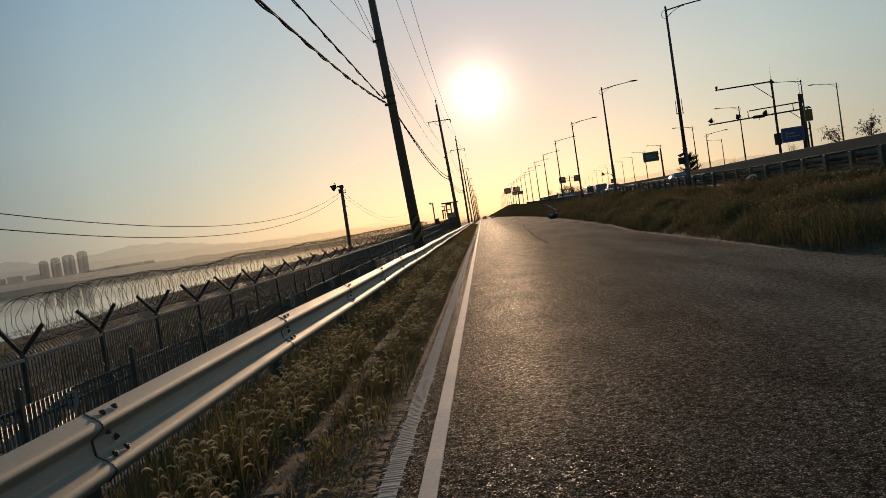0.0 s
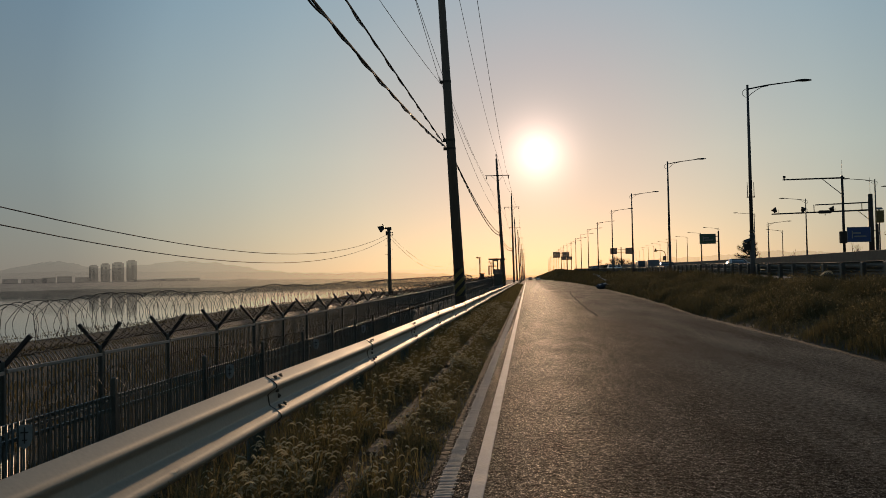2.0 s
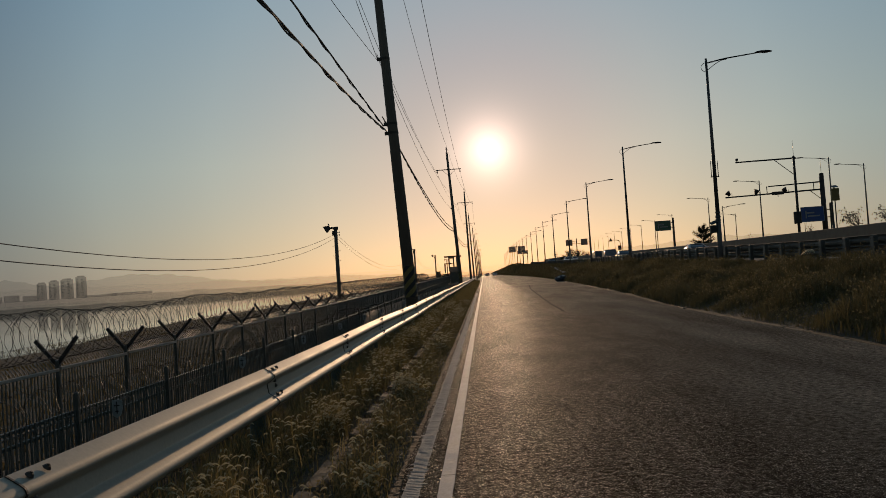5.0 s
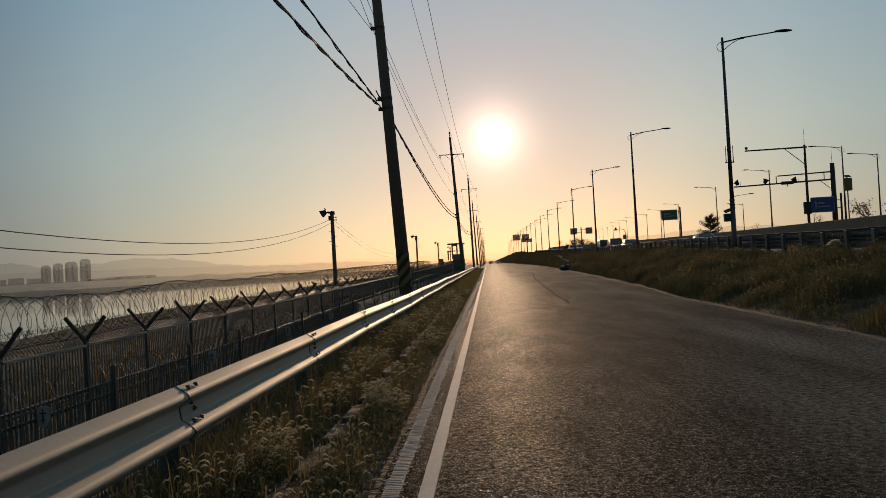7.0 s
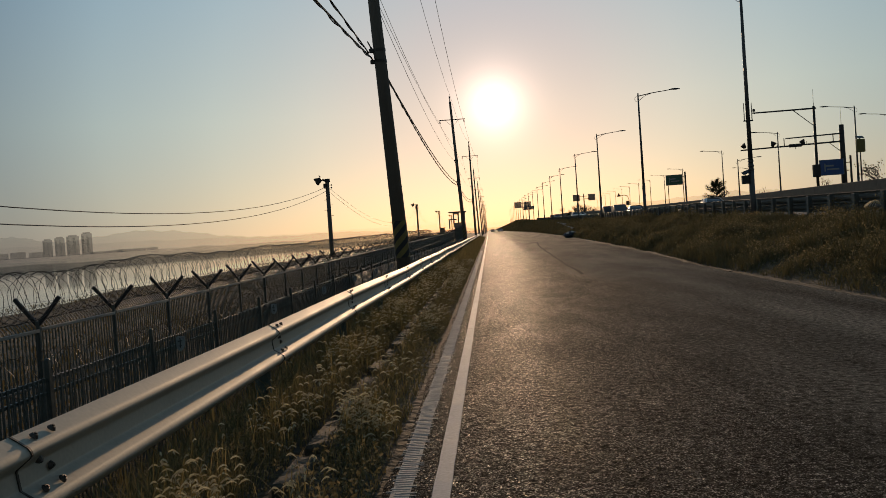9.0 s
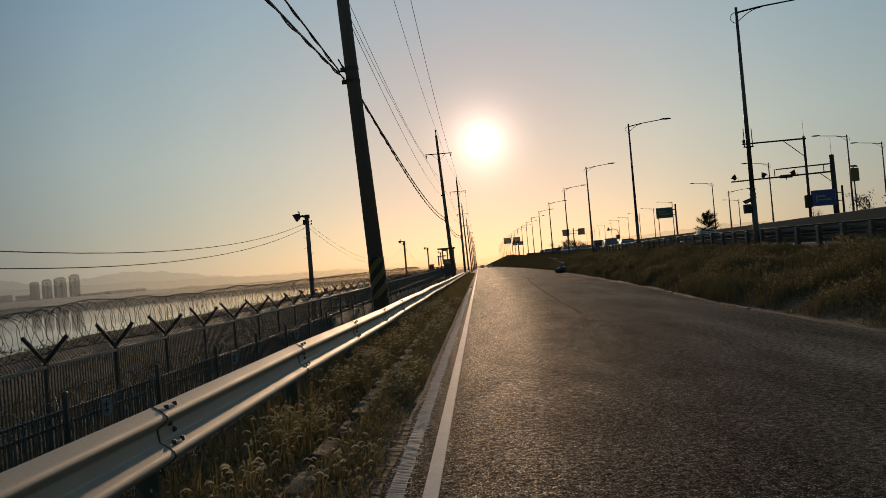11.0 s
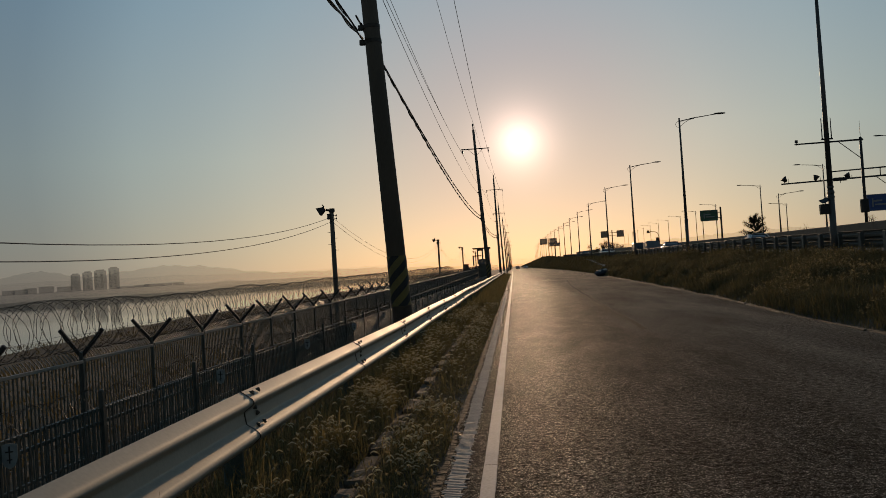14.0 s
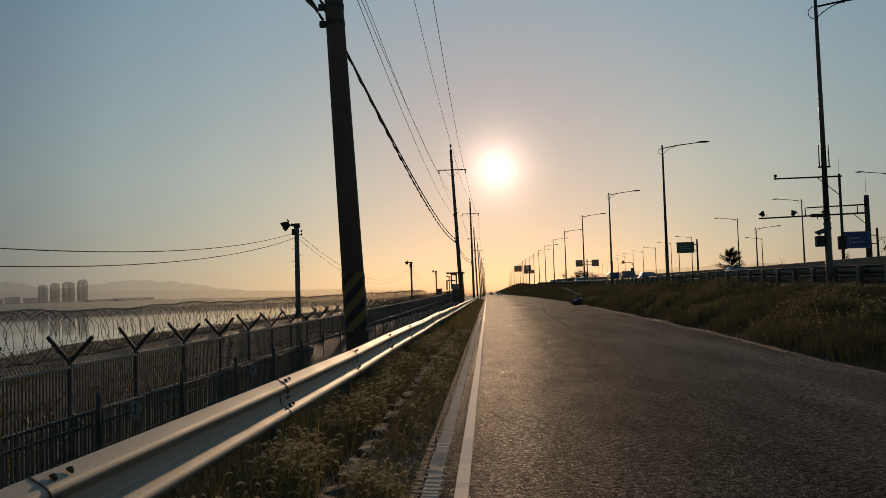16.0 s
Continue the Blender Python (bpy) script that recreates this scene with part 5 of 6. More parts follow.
# ---------------------------------------------------------------- far shore, hills, towers
def ridge(name, pts, depth, material, label, seed, rough, base=-9):
    """A far range of land, with a rounded back and an uneven skyline."""
    bm = bmesh.new()
    rows = []
    for i in range(len(pts) - 1):
        (x0, y0, h0), (x1, y1, h1) = pts[i], pts[i + 1]
        n = 24
        for k in range(n + (i == len(pts) - 2)):
            a = k / n
            x, y, h = x0 + (x1 - x0) * a, y0 + (y1 - y0) * a, h0 + (h1 - h0) * a
            h += rough * (noise.noise(Vector((i + a, seed, 0)) * 4) + 0.5 * noise.noise(Vector((i + a, seed, 3)) * 17) + 0.25 * noise.noise(Vector((i + a, seed, 9)) * 60))
            rows.append([bm.verts.new(p) for p in ((x, y, base), (x, y + depth * 0.12, base + (h - base) * 0.75), (x, y + depth * 0.4, h), (x, y + depth, base))])
    for a, b in zip(rows, rows[1:]):
        for i in range(3):
            bm.faces.new((a[i], a[i + 1], b[i + 1], b[i]))
    o = part(name, bm, material, None, "", True)
    return tagged(o, label, "hills", kind="structure")


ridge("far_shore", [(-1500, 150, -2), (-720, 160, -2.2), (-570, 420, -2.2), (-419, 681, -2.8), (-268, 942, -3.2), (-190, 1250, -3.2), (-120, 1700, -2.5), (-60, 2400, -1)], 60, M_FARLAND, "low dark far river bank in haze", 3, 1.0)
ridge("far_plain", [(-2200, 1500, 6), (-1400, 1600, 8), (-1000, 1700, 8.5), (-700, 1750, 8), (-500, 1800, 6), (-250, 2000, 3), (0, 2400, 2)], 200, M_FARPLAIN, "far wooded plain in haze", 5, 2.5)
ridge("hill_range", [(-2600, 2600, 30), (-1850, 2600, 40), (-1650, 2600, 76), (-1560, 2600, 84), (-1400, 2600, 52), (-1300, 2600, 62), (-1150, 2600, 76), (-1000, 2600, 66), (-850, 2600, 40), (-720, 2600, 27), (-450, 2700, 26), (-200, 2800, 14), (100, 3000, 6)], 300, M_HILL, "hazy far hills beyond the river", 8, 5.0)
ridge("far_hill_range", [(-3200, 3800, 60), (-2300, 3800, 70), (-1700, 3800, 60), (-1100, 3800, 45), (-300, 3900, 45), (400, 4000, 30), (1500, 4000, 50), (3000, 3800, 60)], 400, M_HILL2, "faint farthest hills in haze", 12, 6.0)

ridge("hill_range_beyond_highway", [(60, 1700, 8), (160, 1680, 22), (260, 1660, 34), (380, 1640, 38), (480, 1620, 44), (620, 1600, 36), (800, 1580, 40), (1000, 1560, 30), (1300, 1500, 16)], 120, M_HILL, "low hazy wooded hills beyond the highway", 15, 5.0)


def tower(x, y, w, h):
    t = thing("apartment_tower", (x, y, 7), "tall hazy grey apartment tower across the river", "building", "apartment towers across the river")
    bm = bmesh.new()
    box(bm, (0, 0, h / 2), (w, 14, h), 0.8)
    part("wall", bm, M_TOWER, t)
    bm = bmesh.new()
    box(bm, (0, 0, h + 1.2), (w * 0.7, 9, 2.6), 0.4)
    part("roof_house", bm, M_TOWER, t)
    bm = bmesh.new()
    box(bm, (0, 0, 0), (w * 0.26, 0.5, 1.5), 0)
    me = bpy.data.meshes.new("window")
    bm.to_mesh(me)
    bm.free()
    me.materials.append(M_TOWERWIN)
    for k in range(int(h / 3.1) - 2):
        for s in (-0.3, 0.3):
            o = linked("window", me, None, t)
            o.location = (s * w, -7.1, 5 + 3.1 * k)
    return t


for x, w, h in ((-947, 15, 36), (-920, 16, 39), (-891, 22, 41), (-860, 18, 45)):
    tower(x, 1795, w, h)
g = np.random.default_rng(3)
for k in range(26):
    x = -1130 + 30 * k + g.uniform(-10, 10)
    if -965 < x < -845 or x > -690:
        continue
    h = g.uniform(3, 7) if k > 5 else g.uniform(9, 18)
    t = thing("far_building", (x, 1790, 7), "low hazy building on the far shore", "building", "low buildings on the far shore")
    bm = bmesh.new()
    box(bm, (0, 0, h / 2), (g.uniform(14, 34), 12, h), 0.5)
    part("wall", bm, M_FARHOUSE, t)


# ---------------------------------------------------------------- trees
def tree(x, y, z, h, label, leafy, seed):
    """A small tree: tapered trunk, forking limbs and, where it has them, loose clumps of small leaves."""
    g = np.random.default_rng(seed)
    t = thing("tree", (x, y, z), label, "tree", "trees beyond the highway")
    bm = bmesh.new()
    tips = []

    def grow(p, d, length, r, depth):
        q = p + d * length
        tube(bm, p, q, r, r * 0.62, 5 if depth else 7, cap=False)
        if depth >= 4 or r < 0.008:
            tips.append(q)
            return
        for k in range(3 if depth < 3 else 2):
            nd = (d + Vector(g.normal(0, 0.48, 3)) + Vector((0, 0, 0.18))).normalized()
            grow(p + d * length * g.uniform(0.55, 1.0), nd, length * g.uniform(0.55, 0.8), r * 0.58, depth + 1)
            tips.append(q)

    grow(Vector((0, 0, -0.3)), Vector((g.normal(0, 0.05), 0, 1)).normalized(), h * 0.36, h * 0.018, 0)
    part("trunk", bm, M_BARK, t, smooth=True)
    if leafy:
        tp = np.array([tuple(p) for p in tips])
        n = 26 * leafy
        c = tp[g.integers(0, len(tp), n * 10)] + g.normal(0, h * 0.045, (n * 10, 3))
        a, b = g.normal(0, 1, c.shape), g.normal(0, 1, c.shape)
        a /= np.linalg.norm(a, axis=1)[:, None]
        b = np.cross(a, b)
        b /= np.linalg.norm(b, axis=1)[:, None]
        s = h * 0.022
        v = np.stack([c + a * s, c + b * s * 0.5, c - a * s, c - b * s * 0.5], 1).reshape(-1, 3)
        k = np.arange(len(c))[:, None] * 4
        linked("crown", tri_mesh("crown", v, np.concatenate([k + [0, 1, 2], k + [0, 2, 3]])), M_LEAF, t)
    return t


def conifer(x, y, z, h, seed):
    """A ragged pine: a leaning trunk, uneven whorls of upturned limbs and tufts of needles along them."""
    g = np.random.default_rng(seed)
    t = thing("tree", (x, y, z), "ragged dark evergreen pine beyond the highway", "tree", "trees beyond the highway")
    bm = bmesh.new()
    tube(bm, (0, 0, -0.4), (0.25, 0, h), h * 0.03, h * 0.006, 7, cap=False)
    tufts = []
    for k in range(52):
        u = g.uniform(0.08, 0.98)
        a = g.uniform(0, 6.2832)
        reach = h * (0.36 * (1 - u) ** 0.7 + 0.07) * g.uniform(0.35, 1.35)
        p = Vector((0.25 * u, 0, h * u))
        q = p + Vector((math.cos(a) * reach, math.sin(a) * reach, reach * g.uniform(0.2, 0.9)))
        tube(bm, p, q, h * 0.009, h * 0.003, 5, cap=False)
        tufts += [tuple(p.lerp(q, v)) for v in np.linspace(0.35, 1.05, 7)]
    part("trunk", bm, M_BARK, t, smooth=True)
    tp = np.array(tufts)
    c = np.repeat(tp, 24, axis=0) + g.normal(0, h * 0.022, (len(tp) * 24, 3))
    d = g.normal(0, 1, c.shape) + np.array([0, 0, 0.5])
    d *= h * 0.045 / np.linalg.norm(d, axis=1)[:, None]
    w = np.cross(d, g.normal(0, 1, c.shape))
    w *= h * 0.006 / np.linalg.norm(w, axis=1)[:, None]
    v = np.stack([c - w, c + w, c + d], 1).reshape(-1, 3)
    linked("crown", tri_mesh("crown", v, np.arange(len(v)).reshape(-1, 3)), M_LEAF, t)
    return t


conifer(35.9, 140, 1.6, 4.8, 1)
tree(43.7, 140, 1.7, 4.8, "small bare tree beyond the highway", 0, 3)
tree(60.5, 140, 1.5, 8.0, "bare tree with a few brown leaves beyond the highway", 1, 4)
tree(70.0, 150, 1.5, 10.0, "bare tree with a few brown leaves beyond the highway", 1, 5)
tree(55.0, 150, 1.5, 6.0, "small bare tree beyond the highway", 0, 6)
for k in range(10):
    tree(24 + 2.6 * k + (k % 3), 260 + 14 * k, 2.4, 4.5 + (k * 7 % 5) * 0.6, "small dark tree far beyond the highway", 3, 20 + k)


# ---------------------------------------------------------------- grass and weeds
def blades(x, y, z, h, w, lean, g, bend=0.5):
    """Curved grass blades at the given feet; corners and triangles."""
    n = len(x)
    a = g.uniform(0, 2 * np.pi, n)
    d = np.stack([np.cos(a), np.sin(a), np.zeros(n)], 1)
    s = np.stack([-np.sin(a), np.cos(a), np.zeros(n)], 1) * (w / 2)[:, None]
    foot = np.stack([x, y, z], 1)
    l = (lean * h)[:, None]
    up = np.array([0, 0, 1.0])
    p1 = foot + d * l * 0.25 + up * (h * 0.5)[:, None]
    p2 = foot + d * l * 0.65 + up * (h * 0.85)[:, None]
    p3 = foot + d * l * 1.15 + up * (h * (1 - 0.25 * bend * lean))[:, None]
    v = np.stack([foot - s, foot + s, p1 - s * 0.85, p1 + s * 0.85, p2 - s * 0.55, p2 + s * 0.55, p3], 1).reshape(-1, 3)
    k = np.arange(n)[:, None] * 7
    t = np.concatenate([k + f for f in ([0, 1, 3], [0, 3, 2], [2, 3, 5], [2, 5, 4], [4, 5, 6])])
    return v, t


def gather(parts):
    vs, ts, o = [], [], 0
    for v, t in parts:
        vs.append(v)
        ts.append(t + o)
        o += len(v)
    return np.concatenate(vs), np.concatenate(ts)


def heights(x, y):
    return np.array([ground_z(float(a), float(b)) for a, b in zip(x, y)])


def foxtails(x, y, z, h, g):
    """Thin stems with nodding bristly heads."""
    n = len(x)
    a = g.normal(math.pi * 0.5, 1.6, n)
    d = np.stack([np.cos(a), np.sin(a), np.zeros(n)], 1)
    side = np.stack([-np.sin(a), np.cos(a), np.zeros(n)], 1)
    up = np.array([0, 0, 1.0])
    foot = np.stack([x, y, z], 1)
    lean = g.uniform(0.08, 0.3, n)[:, None] * h[:, None]
    neck = foot + d * lean + up * h[:, None]
    mid = foot + d * lean * 0.35 + up * h[:, None] * 0.55
    w = 0.0022
    sv = np.stack([foot - side * w, foot + side * w, mid - side * w, mid + side * w, neck - side * w, neck + side * w], 1).reshape(-1, 3)
    k = np.arange(n)[:, None] * 6
    st = np.concatenate([k + f for f in ([0, 1, 3], [0, 3, 2], [2, 3, 5], [2, 5, 4])])
    L = g.uniform(0.03, 0.062, n)[:, None]
    steps = ((0.0, 0.0, 0.3), (0.30, 0.24, 1.0), (0.68, 0.38, 0.95), (1.05, 0.24, 0.6), (1.3, 0.0, 0.1))
    hv, ht = [], []
    centre = []
    for u, q, r in steps:
        c = neck + d * L * u + up * L * q
        centre.append(c)
        rr = 0.0056 * r
        hv += [c + side * rr, c + up * rr, c - side * rr, c - up * rr]
    v = np.stack(hv, 1).reshape(-1, 3)
    k = np.arange(n)[:, None] * 20
    for i in range(4):
        for j in range(4):
            p, q2, r2, s2 = i * 4 + j, i * 4 + (j + 1) % 4, (i + 1) * 4 + (j + 1) % 4, (i + 1) * 4 + j
            ht += [k + [p, q2, r2], k + [p, r2, s2]]
    heads = [(v, np.concatenate(ht))]
    # bristles
    for b in range(10):
        c = centre[1] * (1 - b / 9) + centre[3] * (b / 9)
        o = g.normal(0, 1, (n, 3))
        o /= np.linalg.norm(o, axis=1)[:, None]
        tip = c + o * 0.011 + d * 0.008
        tv = np.stack([c + side * 0.0012, c - side * 0.0012, tip], 1).reshape(-1, 3)
        heads.append((tv, np.arange(n)[:, None] * 3 + [0, 1, 2]))
    return (sv, st), gather(heads)


g = np.random.default_rng(21)


def clumpy(n, x0, x1, y0, y1, cells, g, share=0.75):
    """Feet of plants, most of them gathered into clumps."""
    cx, cy = g.uniform(x0, x1, cells), g.uniform(y0, y1, cells)
    k = g.integers(0, cells, n)
    x = np.where(g.uniform(size=n) < share, cx[k] + g.normal(0, 0.10, n), g.uniform(x0, x1, n))
    y = np.where(np.abs(x - cx[k]) < 0.5, cy[k] + g.normal(0, 0.14, n), g.uniform(y0, y1, n))
    ok = (x > x0) & (x < x1)
    return x[ok], y[ok]


# verge between the road and the barrier: tall clumps by the rail, a thin worn strip over the old kerb, low weeds by the asphalt
def patchy(x, y):
    return np.array([noise.noise(Vector((p * 1.3, q * 0.8, 11))) + 0.6 * noise.noise(Vector((p * 4, q * 2.6, 4))) for p, q in zip(x, y)])


x, y = clumpy(95000, -0.95, 0.5, 1.0, 46, 1100, g, 0.7)
pt = patchy(x, y)
keep = (g.uniform(size=len(x)) < np.interp(np.abs(x + 0.05), [0.0, 0.10, 0.2], [0.06, 0.22, 1.0])) & (pt + g.uniform(-0.45, 0.45, len(x)) > -0.38)
x, y, pt = x[keep], y[keep], pt[keep]
h = g.gamma(4, 0.042, len(x)).clip(0.03, 0.42) * np.interp(x, [-0.95, -0.35, -0.1, 0.2, 0.5], [1.2, 1.15, 0.7, 0.8, 0.35]) * np.interp(pt, [-0.6, 0.6], [0.6, 1.25])
near = blades(x, y, heights(x, y) - 0.01, h, g.uniform(0.003, 0.009, len(x)), g.uniform(0.1, 1.1, len(x)), g)
verge = tagged(linked("verge_grass", tri_mesh("verge_grass", *near), M_GRASS), "dry yellow-brown verge grass and weeds beside the road", "grass", kind="stuff")
# low broad weeds among the grass
n = 110000
x, y = g.uniform(-0.9, 0.5, n), g.uniform(2, 44, n)
pt = patchy(x + 3, y)
keep = (pt + g.uniform(-0.3, 0.3, n) > -0.1) & (np.abs(x + 0.05) > 0.09)
x, y = x[keep], y[keep]
c = np.stack([x, y, heights(x, y) + g.gamma(3, 0.03, len(x)).clip(0.0, 0.24)], 1)
a, b = g.normal(0, 1, c.shape), g.normal(0, 1, c.shape)
a /= np.linalg.norm(a, axis=1)[:, None]
b = np.cross(a, b)
b /= np.linalg.norm(b, axis=1)[:, None]
s = g.uniform(0.005, 0.02, (len(c), 1))
v = np.stack([c + a * s, c + b * s * 0.5, c - a * s, c - b * s * 0.5], 1).reshape(-1, 3)
k = np.arange(len(c))[:, None] * 4
tagged(linked("verge_weeds", tri_mesh("verge_weeds", v, np.concatenate([k + [0, 1, 2], k + [0, 2, 3]])), M_DRYLEAF), "small dry leaves of low verge weeds", "weeds", kind="stuff")
x, y = clumpy(18000, -0.68, 0.44, 2.0, 44, 320, g, 0.9)
pt = patchy(x, y)
keep = (np.abs(x + 0.05) > 0.12) & (pt + g.uniform(-0.3, 0.3, len(x)) > 0.02)
x, y = x[keep], y[keep]
h = g.uniform(0.09, 0.34, len(x)) * np.interp(x, [-0.65, -0.1, 0.42], [1.15, 0.9, 0.6])
stems, heads = foxtails(x, y, heights(x, y) - 0.01, h, g)
tagged(linked("foxtail_stems", tri_mesh("foxtail_stems", *stems), M_GRASS), "thin dry stems of foxtail grass on the verge", "grass", kind="stuff")
tagged(linked("foxtail_heads", tri_mesh("foxtail_heads", *heads), M_HEAD), "nodding bristly foxtail seed heads lit from behind", "grass", kind="stuff")
x, y = clumpy(36000, -0.95, 0.5, 46, 170, 900, g, 0.5)
h = g.gamma(5, 0.04, len(x)).clip(0.06, 0.45) * np.interp(x, [-0.95, 0.0, 0.5], [1.1, 0.9, 0.5])
tagged(linked("far_verge_grass", tri_mesh("far_verge_grass", *blades(x, y, heights(x, y) - 0.01, h, g.uniform(0.01, 0.025, len(x)), g.uniform(0.1, 0.8, len(x)), g)), M_GRASS),
       "dry verge grass farther along the road", "grass", kind="stuff")
# slope behind the barrier and between the fences
x, y = clumpy(60000, -4.4, -0.9, 2, 130, 1500, g, 0.35)
h = g.gamma(5, 0.05, len(x)).clip(0.08, 0.5)
tagged(linked("slope_grass", tri_mesh("slope_grass", *blades(x, y, heights(x, y) - 0.01, h, g.uniform(0.008, 0.02, len(x)), g.uniform(0.1, 0.8, len(x)), g)), M_WEED),
       "dry grass on the slope behind the guardrail", "grass", kind="stuff")
# brown field between the fence and the river
n = 90000
y = 8 + 250 * g.uniform(0, 1, n) ** 1.6
x = -7.6 - 40 * g.uniform(0, 1, n) ** 1.3
ok = x > np.interp(y, [r[0] for r in BANK_END], [r[1] for r in BANK_END]) - 2
x, y = x[ok], y[ok]
tall = np.array([0.55 + 0.6 * noise.noise(Vector((a * 0.12, b * 0.05, 7))) for a, b in zip(x, y)]).clip(0.12, 1.2)
h = tall * g.uniform(0.15, 0.4, len(x))
tagged(linked("river_field_grass", tri_mesh("river_field_grass", *blades(x, y, heights(x, y) - 0.02, h, g.uniform(0.02, 0.06, len(x)), g.uniform(0.1, 0.7, len(x)), g)), M_REED),
       "brown dead reeds and grass between the fence and the river", "grass", kind="stuff")
# bank up to the highway
parts = []
for y0, y1, n, wide, tallness in ((6, 45, 90000, 0.012, 1.0), (45, 110, 60000, 0.025, 1.15), (110, 330, 50000, 0.06, 1.4), (330, 1000, 40000, 0.2, 2.0)):
    y = g.uniform(y0, y1, n)
    u = g.uniform(0, 1, n)
    r = np.interp(y, [q[0] for q in ROAD_RIGHT], [q[1] for q in ROAD_RIGHT])
    m = np.interp(y, [q[0] for q in LAMP_X], [q[1] for q in LAMP_X])
    x = r + 0.10 + u * (m - r + 0.2)
    tall = np.array([0.34 + 0.45 * noise.noise(Vector((a * 0.5, b * 0.5, 1))) + 0.2 * noise.noise(Vector((a * 1.7, b * 1.7, 1))) for a, b in zip(x, y)]).clip(0.08, 0.9)
    h = tallness * tall * g.uniform(0.45, 1.1, n) * np.interp(u, [0, 0.05, 0.3, 0.85, 1], [0.7, 0.95, 1.1, 1.0, 0.6])
    parts.append(blades(x, y, heights(x, y) - 0.03, h, g.uniform(0.5, 1.5, n) * wide, g.uniform(0.1, 1.1, n), g))
tagged(linked("bank_weeds", tri_mesh("bank_weeds", *gather(parts)), M_WEED), "dense brown dry weeds on the highway bank", "weeds", kind="stuff")
# leafy tops of the bank's weeds
n = 190000
y = 8 + 115 * g.uniform(0, 1, n) ** 1.25
u = g.uniform(0.03, 1, n)
x = np.interp(y, [q[0] for q in ROAD_RIGHT], [q[1] for q in ROAD_RIGHT]) + 0.1 + u * (np.interp(y, [q[0] for q in LAMP_X], [q[1] for q in LAMP_X]) - np.interp(y, [q[0] for q in ROAD_RIGHT], [q[1] for q in ROAD_RIGHT]))
tall = np.array([0.34 + 0.55 * noise.noise(Vector((p * 0.5, q * 0.5, 1))) + 0.3 * noise.noise(Vector((p * 1.7, q * 1.7, 1))) for p, q in zip(x, y)]).clip(0.04, 1.0)
keep = np.array([noise.noise(Vector((p * 0.45, q * 0.35, 17))) + 0.5 * noise.noise(Vector((p * 1.3, q * 1.1, 5))) for p, q in zip(x, y)]) + g.uniform(-0.2, 0.2, n) > 0.08
x, y, tall = x[keep], y[keep], tall[keep] * 1.1
n = len(x)
c = np.stack([x, y, heights(x, y) + tall * g.uniform(0.35, 1.05, n)], 1)
a, b = g.normal(0, 1, c.shape), g.normal(0, 1, c.shape)
a /= np.linalg.norm(a, axis=1)[:, None]
b = np.cross(a, b)
b /= np.linalg.norm(b, axis=1)[:, None]
s = g.uniform(0.014, 0.034, (n, 1)) * np.interp(y, [8, 120], [0.8, 2.2])[:, None]
v = np.stack([c + a * s, c + b * s * 0.5, c - a * s, c - b * s * 0.5], 1).reshape(-1, 3)
k = np.arange(n)[:, None] * 4
tagged(linked("weed_leaves", tri_mesh("weed_leaves", v, np.concatenate([k + [0, 1, 2], k + [0, 2, 3]])), M_DRYLEAF), "small dry leaves of the bank weeds", "weeds", kind="stuff")

# pale dead clump on the bank, and a sack left at the road's edge
t = thing("dead_leaf_clump", (11.62, 31.5, ground_z(11.62, 31.5) + 0.2), "pale orange clump of dead leaves on the bank", "plant")
for k in range(9):
    bm = bmesh.new()
    prev = None
    a = -1.2 + 0.3 * k
    for j in range(6):
        u = j / 5
        c = Vector((-0.42 * u * math.cos(a * 0.7), 0.3 * u * math.sin(a), 0.3 + 0.16 * math.sin(u * 2.6) - 0.14 * u))
        w = 0.03 * (1 - u) + 0.004
        q = [bm.verts.new(c + Vector((0, w, w))), bm.verts.new(c - Vector((0, w, w)))]
        if prev:
            bm.faces.new((prev[0], prev[1], q[1], q[0]))
        prev = q
    part("leaf", bm, M_HEAD, t)

t = thing("rubbish_sack", (9.35, 94, 0.0), "dark blue rubbish sack with white scraps at the road's edge", "sack")
bm = bmesh.new()
ball(bm, (0, 0, 0.28), (0.75, 0.5, 0.34), 18, 12)
for v in bm.verts:
    v.co += v.normal * 0.09 * noise.noise(v.co * 3.1)
    v.co.z = max(v.co.z, 0.0)
part("bag", bm, M_BAG, t, smooth=True)
for dx, dz in ((0.15, 0.58), (-0.35, 0.45), (0.5, 0.4)):
    bm = bmesh.new()
    ball(bm, (dx, -0.3, dz), (0.17, 0.12, 0.09), 10, 6)
    for v in bm.verts:
        v.co += Vector((0.03, 0.02, 0.04)) * noise.noise(v.co * 9)
    part("white_scrap", bm, M_WHITE, t)
g2 = np.random.default_rng(5)
for k in range(12):
    y = 105 + k * 4.2
    x = lerp_table(LAMP_X, y) - 2.9 + 0.16 * k
    t = thing("white_litter", (x, y, ground_z(x, y) + 0.28), "scrap of white litter lying on the bank", "litter", "white litter on the bank")
    bm = bmesh.new()
    ball(bm, (0, 0, 0.05), (g2.uniform(0.12, 0.3), 0.12, g2.uniform(0.07, 0.15)), 8, 5)
    for v in bm.verts:
        v.co += Vector((0.04, 0.04, 0.04)) * noise.noise(v.co * 11 + Vector((k, 0, 0)))
    part("scrap", bm, M_WHITE, t)

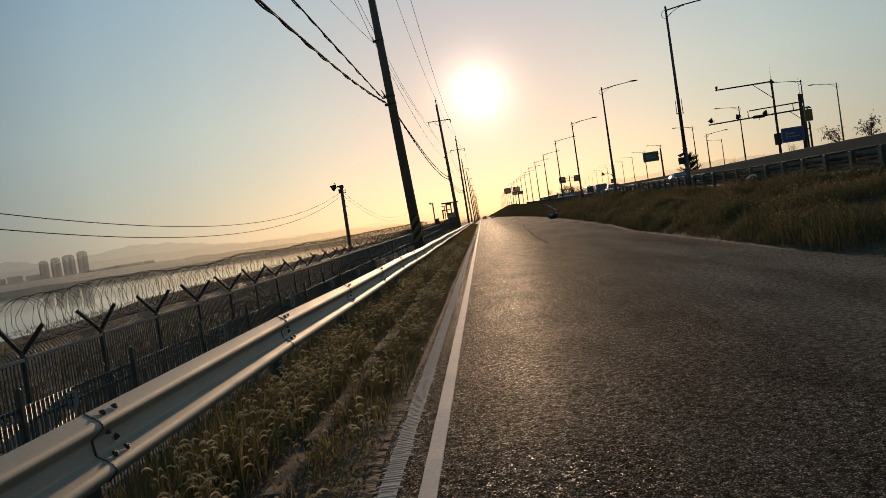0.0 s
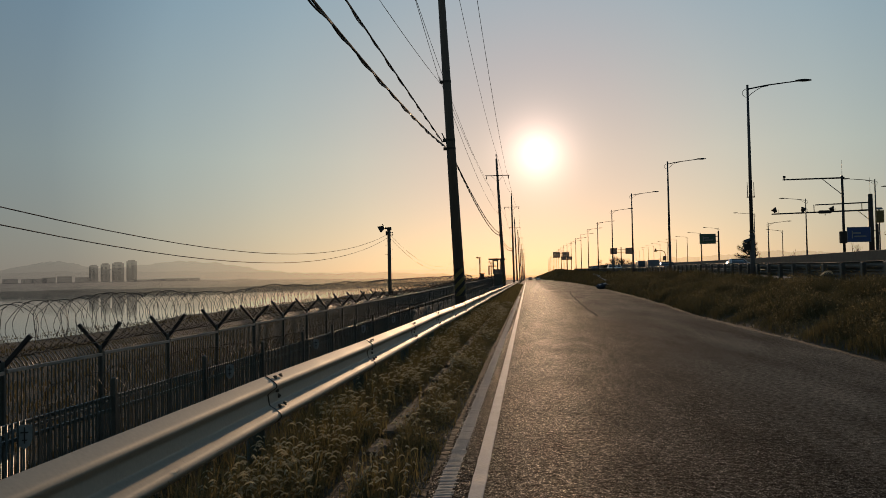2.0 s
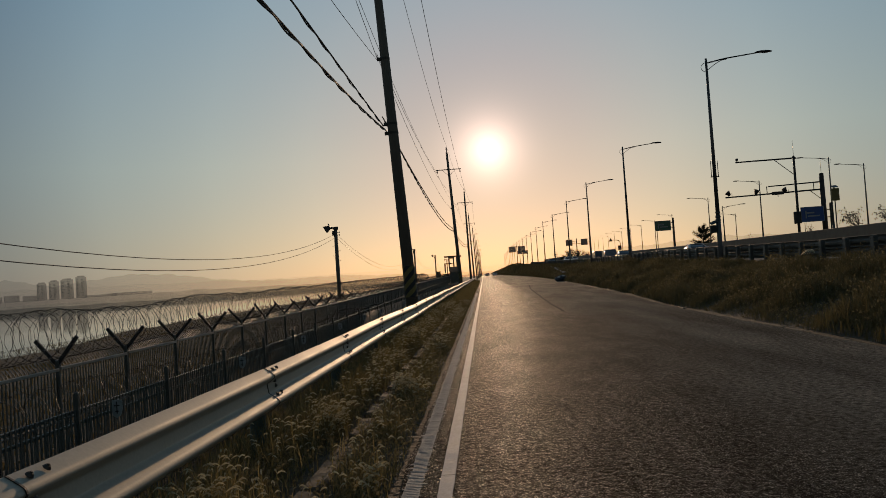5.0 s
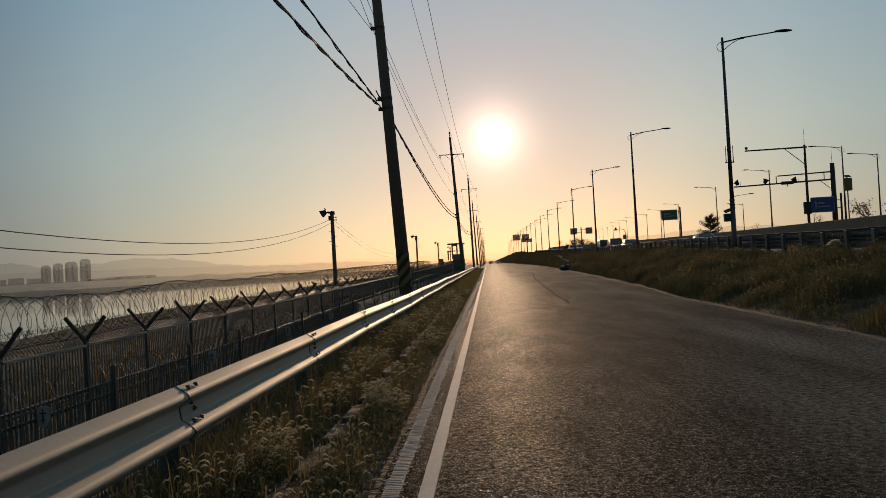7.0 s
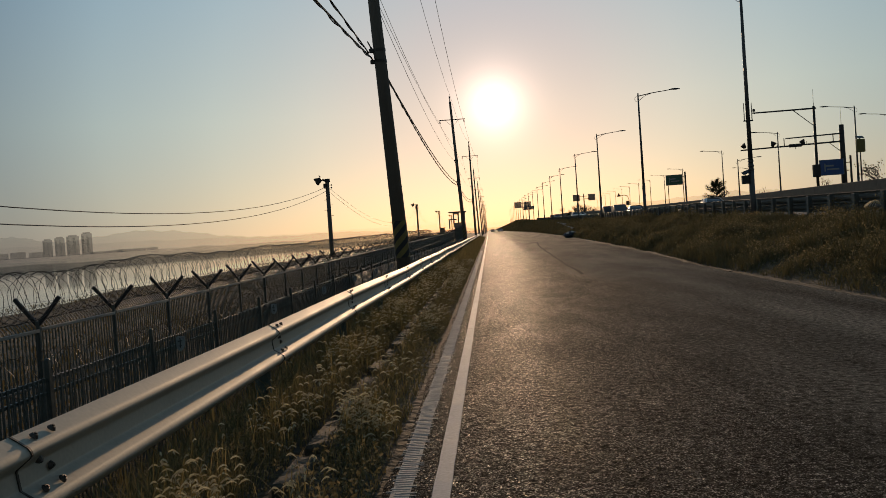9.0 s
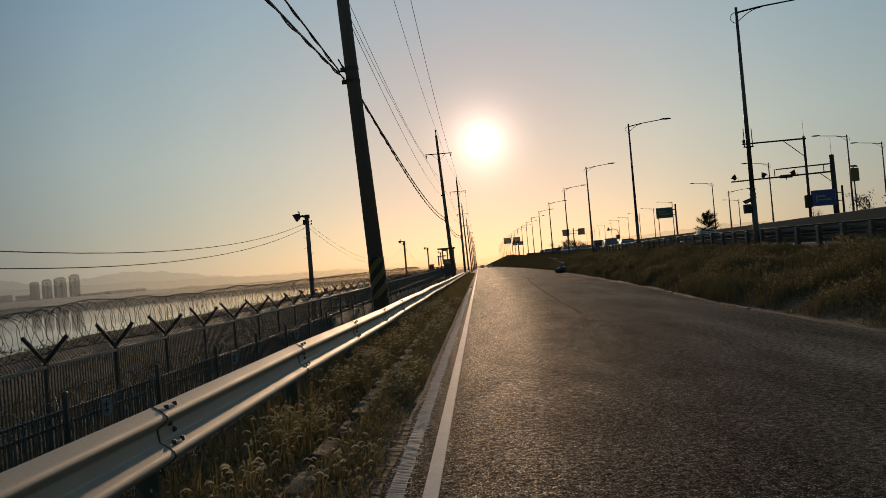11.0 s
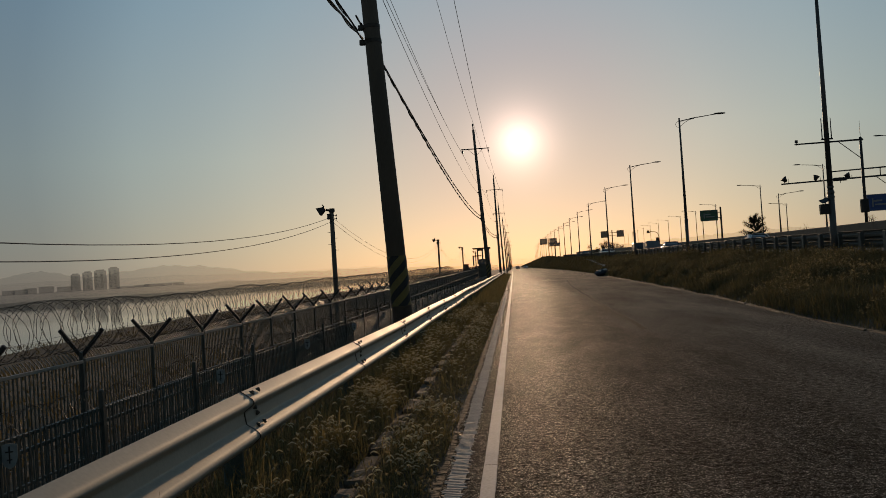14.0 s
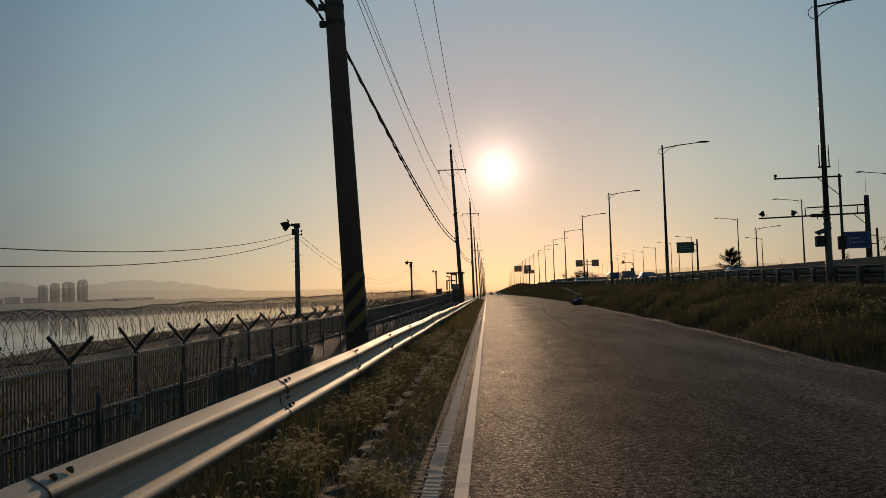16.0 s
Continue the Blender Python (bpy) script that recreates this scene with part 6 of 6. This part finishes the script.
# ---------------------------------------------------------------- kerbs, rumble strip
kerb = thing("old_kerb", (0, 0, 0), "broken old concrete kerb half buried in the verge", "kerb", kind="structure")
y = 1.0
g3 = np.random.default_rng(9)
while y < 70:
    L = 0.98
    if g3.uniform() > 0.14:
        bm = bmesh.new()
        box(bm, (0, 0, -0.08), (0.15, L * g3.uniform(0.6, 1.0) - 0.03, 0.20), 0.02)
        bmesh.ops.subdivide_edges(bm, edges=[e for e in bm.edges if e.calc_length() > 0.3], cuts=3)
        for v in bm.verts:
            v.co += Vector((0.03, 0.0, 0.03)) * noise.noise(Vector((v.co.x * 9, (v.co.y + y) * 5, v.co.z * 9)))
        o = part("kerb_stone", bm, M_KERB, kerb)
        o.location = (-0.05 + g3.normal(0, 0.012), y + L / 2, -0.025 + g3.normal(0, 0.008))
        o.rotation_euler = (g3.normal(0, 0.008), g3.normal(0, 0.035), g3.normal(0, 0.012))
    y += L
gutter = thing("road_edge_kerb", (0, 0, 0), "low pale concrete edging along the road's outer side", "kerb", kind="structure")
y = 5.0
while y < 118:
    x0, x1 = lerp_table(ROAD_RIGHT, y), lerp_table(ROAD_RIGHT, y + 1)
    bm = bmesh.new()
    box(bm, (0, 0, -0.042), (0.07, 1.0, 0.10), 0.012)
    if g3.uniform() < 0.35:
        bm.free()
        y += 1.01
        continue
    o = part("edging_stone", bm, M_KERB, gutter)
    o.location = ((x0 + x1) / 2 + 0.02 + g3.normal(0, 0.012), y + 0.5, g3.normal(0.0, 0.008))
    o.rotation_euler = (0, g3.normal(0, 0.04), -math.atan2(x1 - x0, 1.0) + g3.normal(0, 0.01))
    y += 1.01

rumble = thing("rumble_strip", (0, 0, 0), "worn ridged grey rumble strip beside the edge line", "road marking", kind="structure")
bm = bmesh.new()
vs = [[bm.verts.new((x, y, z)) for x, z in ((-0.060, 0), (-0.055, hh), (0.055, hh), (0.060, 0))] for y, hh in ((-0.017, 0.0), (-0.010, 0.0028), (0.010, 0.0028), (0.017, 0.0))]
for a, b in zip(vs, vs[1:]):
    for i in range(3):
        bm.faces.new((a[i], a[i + 1], b[i + 1], b[i]))
bmesh.ops.recalc_face_normals(bm, faces=bm.faces)
ridge_me = bpy.data.meshes.new("ridge")
bm.to_mesh(ridge_me)
bm.free()
ridge_me.materials.append(M_RUMBLE)
for k in range(300):
    o = linked("ridge", ridge_me, None, rumble)
    o.location = (0.648 + g3.normal(0, 0.011), 4.0 + 0.042 * k, 0.002)
    o.rotation_euler = (0, 0, g3.normal(0, 0.06))
    o.scale = (g3.uniform(0.75, 1.1), g3.uniform(0.5, 1.1), g3.uniform(0.45, 0.9))
far = [(0.648 + g3.normal(0, 0.012), 4.0 + 0.042 * k, 0.001) for k in list(range(-75, 0)) + list(range(300, 1420)) if g3.uniform() > 0.12]
o = linked("ridge_rest", joined_pales("ridge_rest", ridge_me, far), M_RUMBLE, rumble)
o["kind"] = "stuff"
# worn paint film under the ridges
bm = bmesh.new()
rows = []
for y in np.arange(-4, 64, 0.2):
    y = float(y)
    lo, hi = (0.052 + 0.012 * noise.noise(Vector((d, y * 2.1, 4))) + 0.006 * noise.noise(Vector((d, y * 9, 7))) for d in (0, 5))
    rows.append([bm.verts.new((0.648 - lo, y, 0.002)), bm.verts.new((0.648 + hi, y, 0.002))])
for a, b in zip(rows, rows[1:]):
    bm.faces.new((a[0], a[1], b[1], b[0]))
part("paint_film", bm, M_RUMBLE, rumble)

# long seams and a cross joint filled with black tar
def tar(name, pts, w, label):
    bm = bmesh.new()
    prev = None
    for i, (x, y) in enumerate(pts):
        j = 0.02 * noise.noise(Vector((x * 3, y * 3, 2)))
        q = [bm.verts.new((x - w / 2 + j, y - w / 4, 0.003)), bm.verts.new((x + w / 2 + j, y + w / 4, 0.003))]
        if prev:
            bm.faces.new((prev[0], prev[1], q[1], q[0]))
        prev = q
    return tagged(part(name, bm, M_TAR), label, "road seam", kind="structure")


tar("tar_seam", [(lerp_table([(31, 3.6), (41, 3.8), (67, 4.55), (85, 5.4)], 31 + 0.9 * k) + 0.03 * math.sin(k * 0.7), 31 + 0.9 * k) for k in range(60)], 0.10, "long black tar seam in the asphalt")
bm = bmesh.new()
rows = [[bm.verts.new((x, 57.2 - 0.5 * x + 0.05 * math.sin(x * 2), 0.003)), bm.verts.new((x, 57.55 - 0.5 * x + 0.05 * math.sin(x * 2.3), 0.003))] for x in np.arange(0.95, 4.3, 0.3)]
for a, b in zip(rows, rows[1:]):
    bm.faces.new((a[0], b[0], b[1], a[1]))
tagged(part("tar_joint", bm, M_TAR), "black cross joint in the asphalt", "road seam", kind="structure")
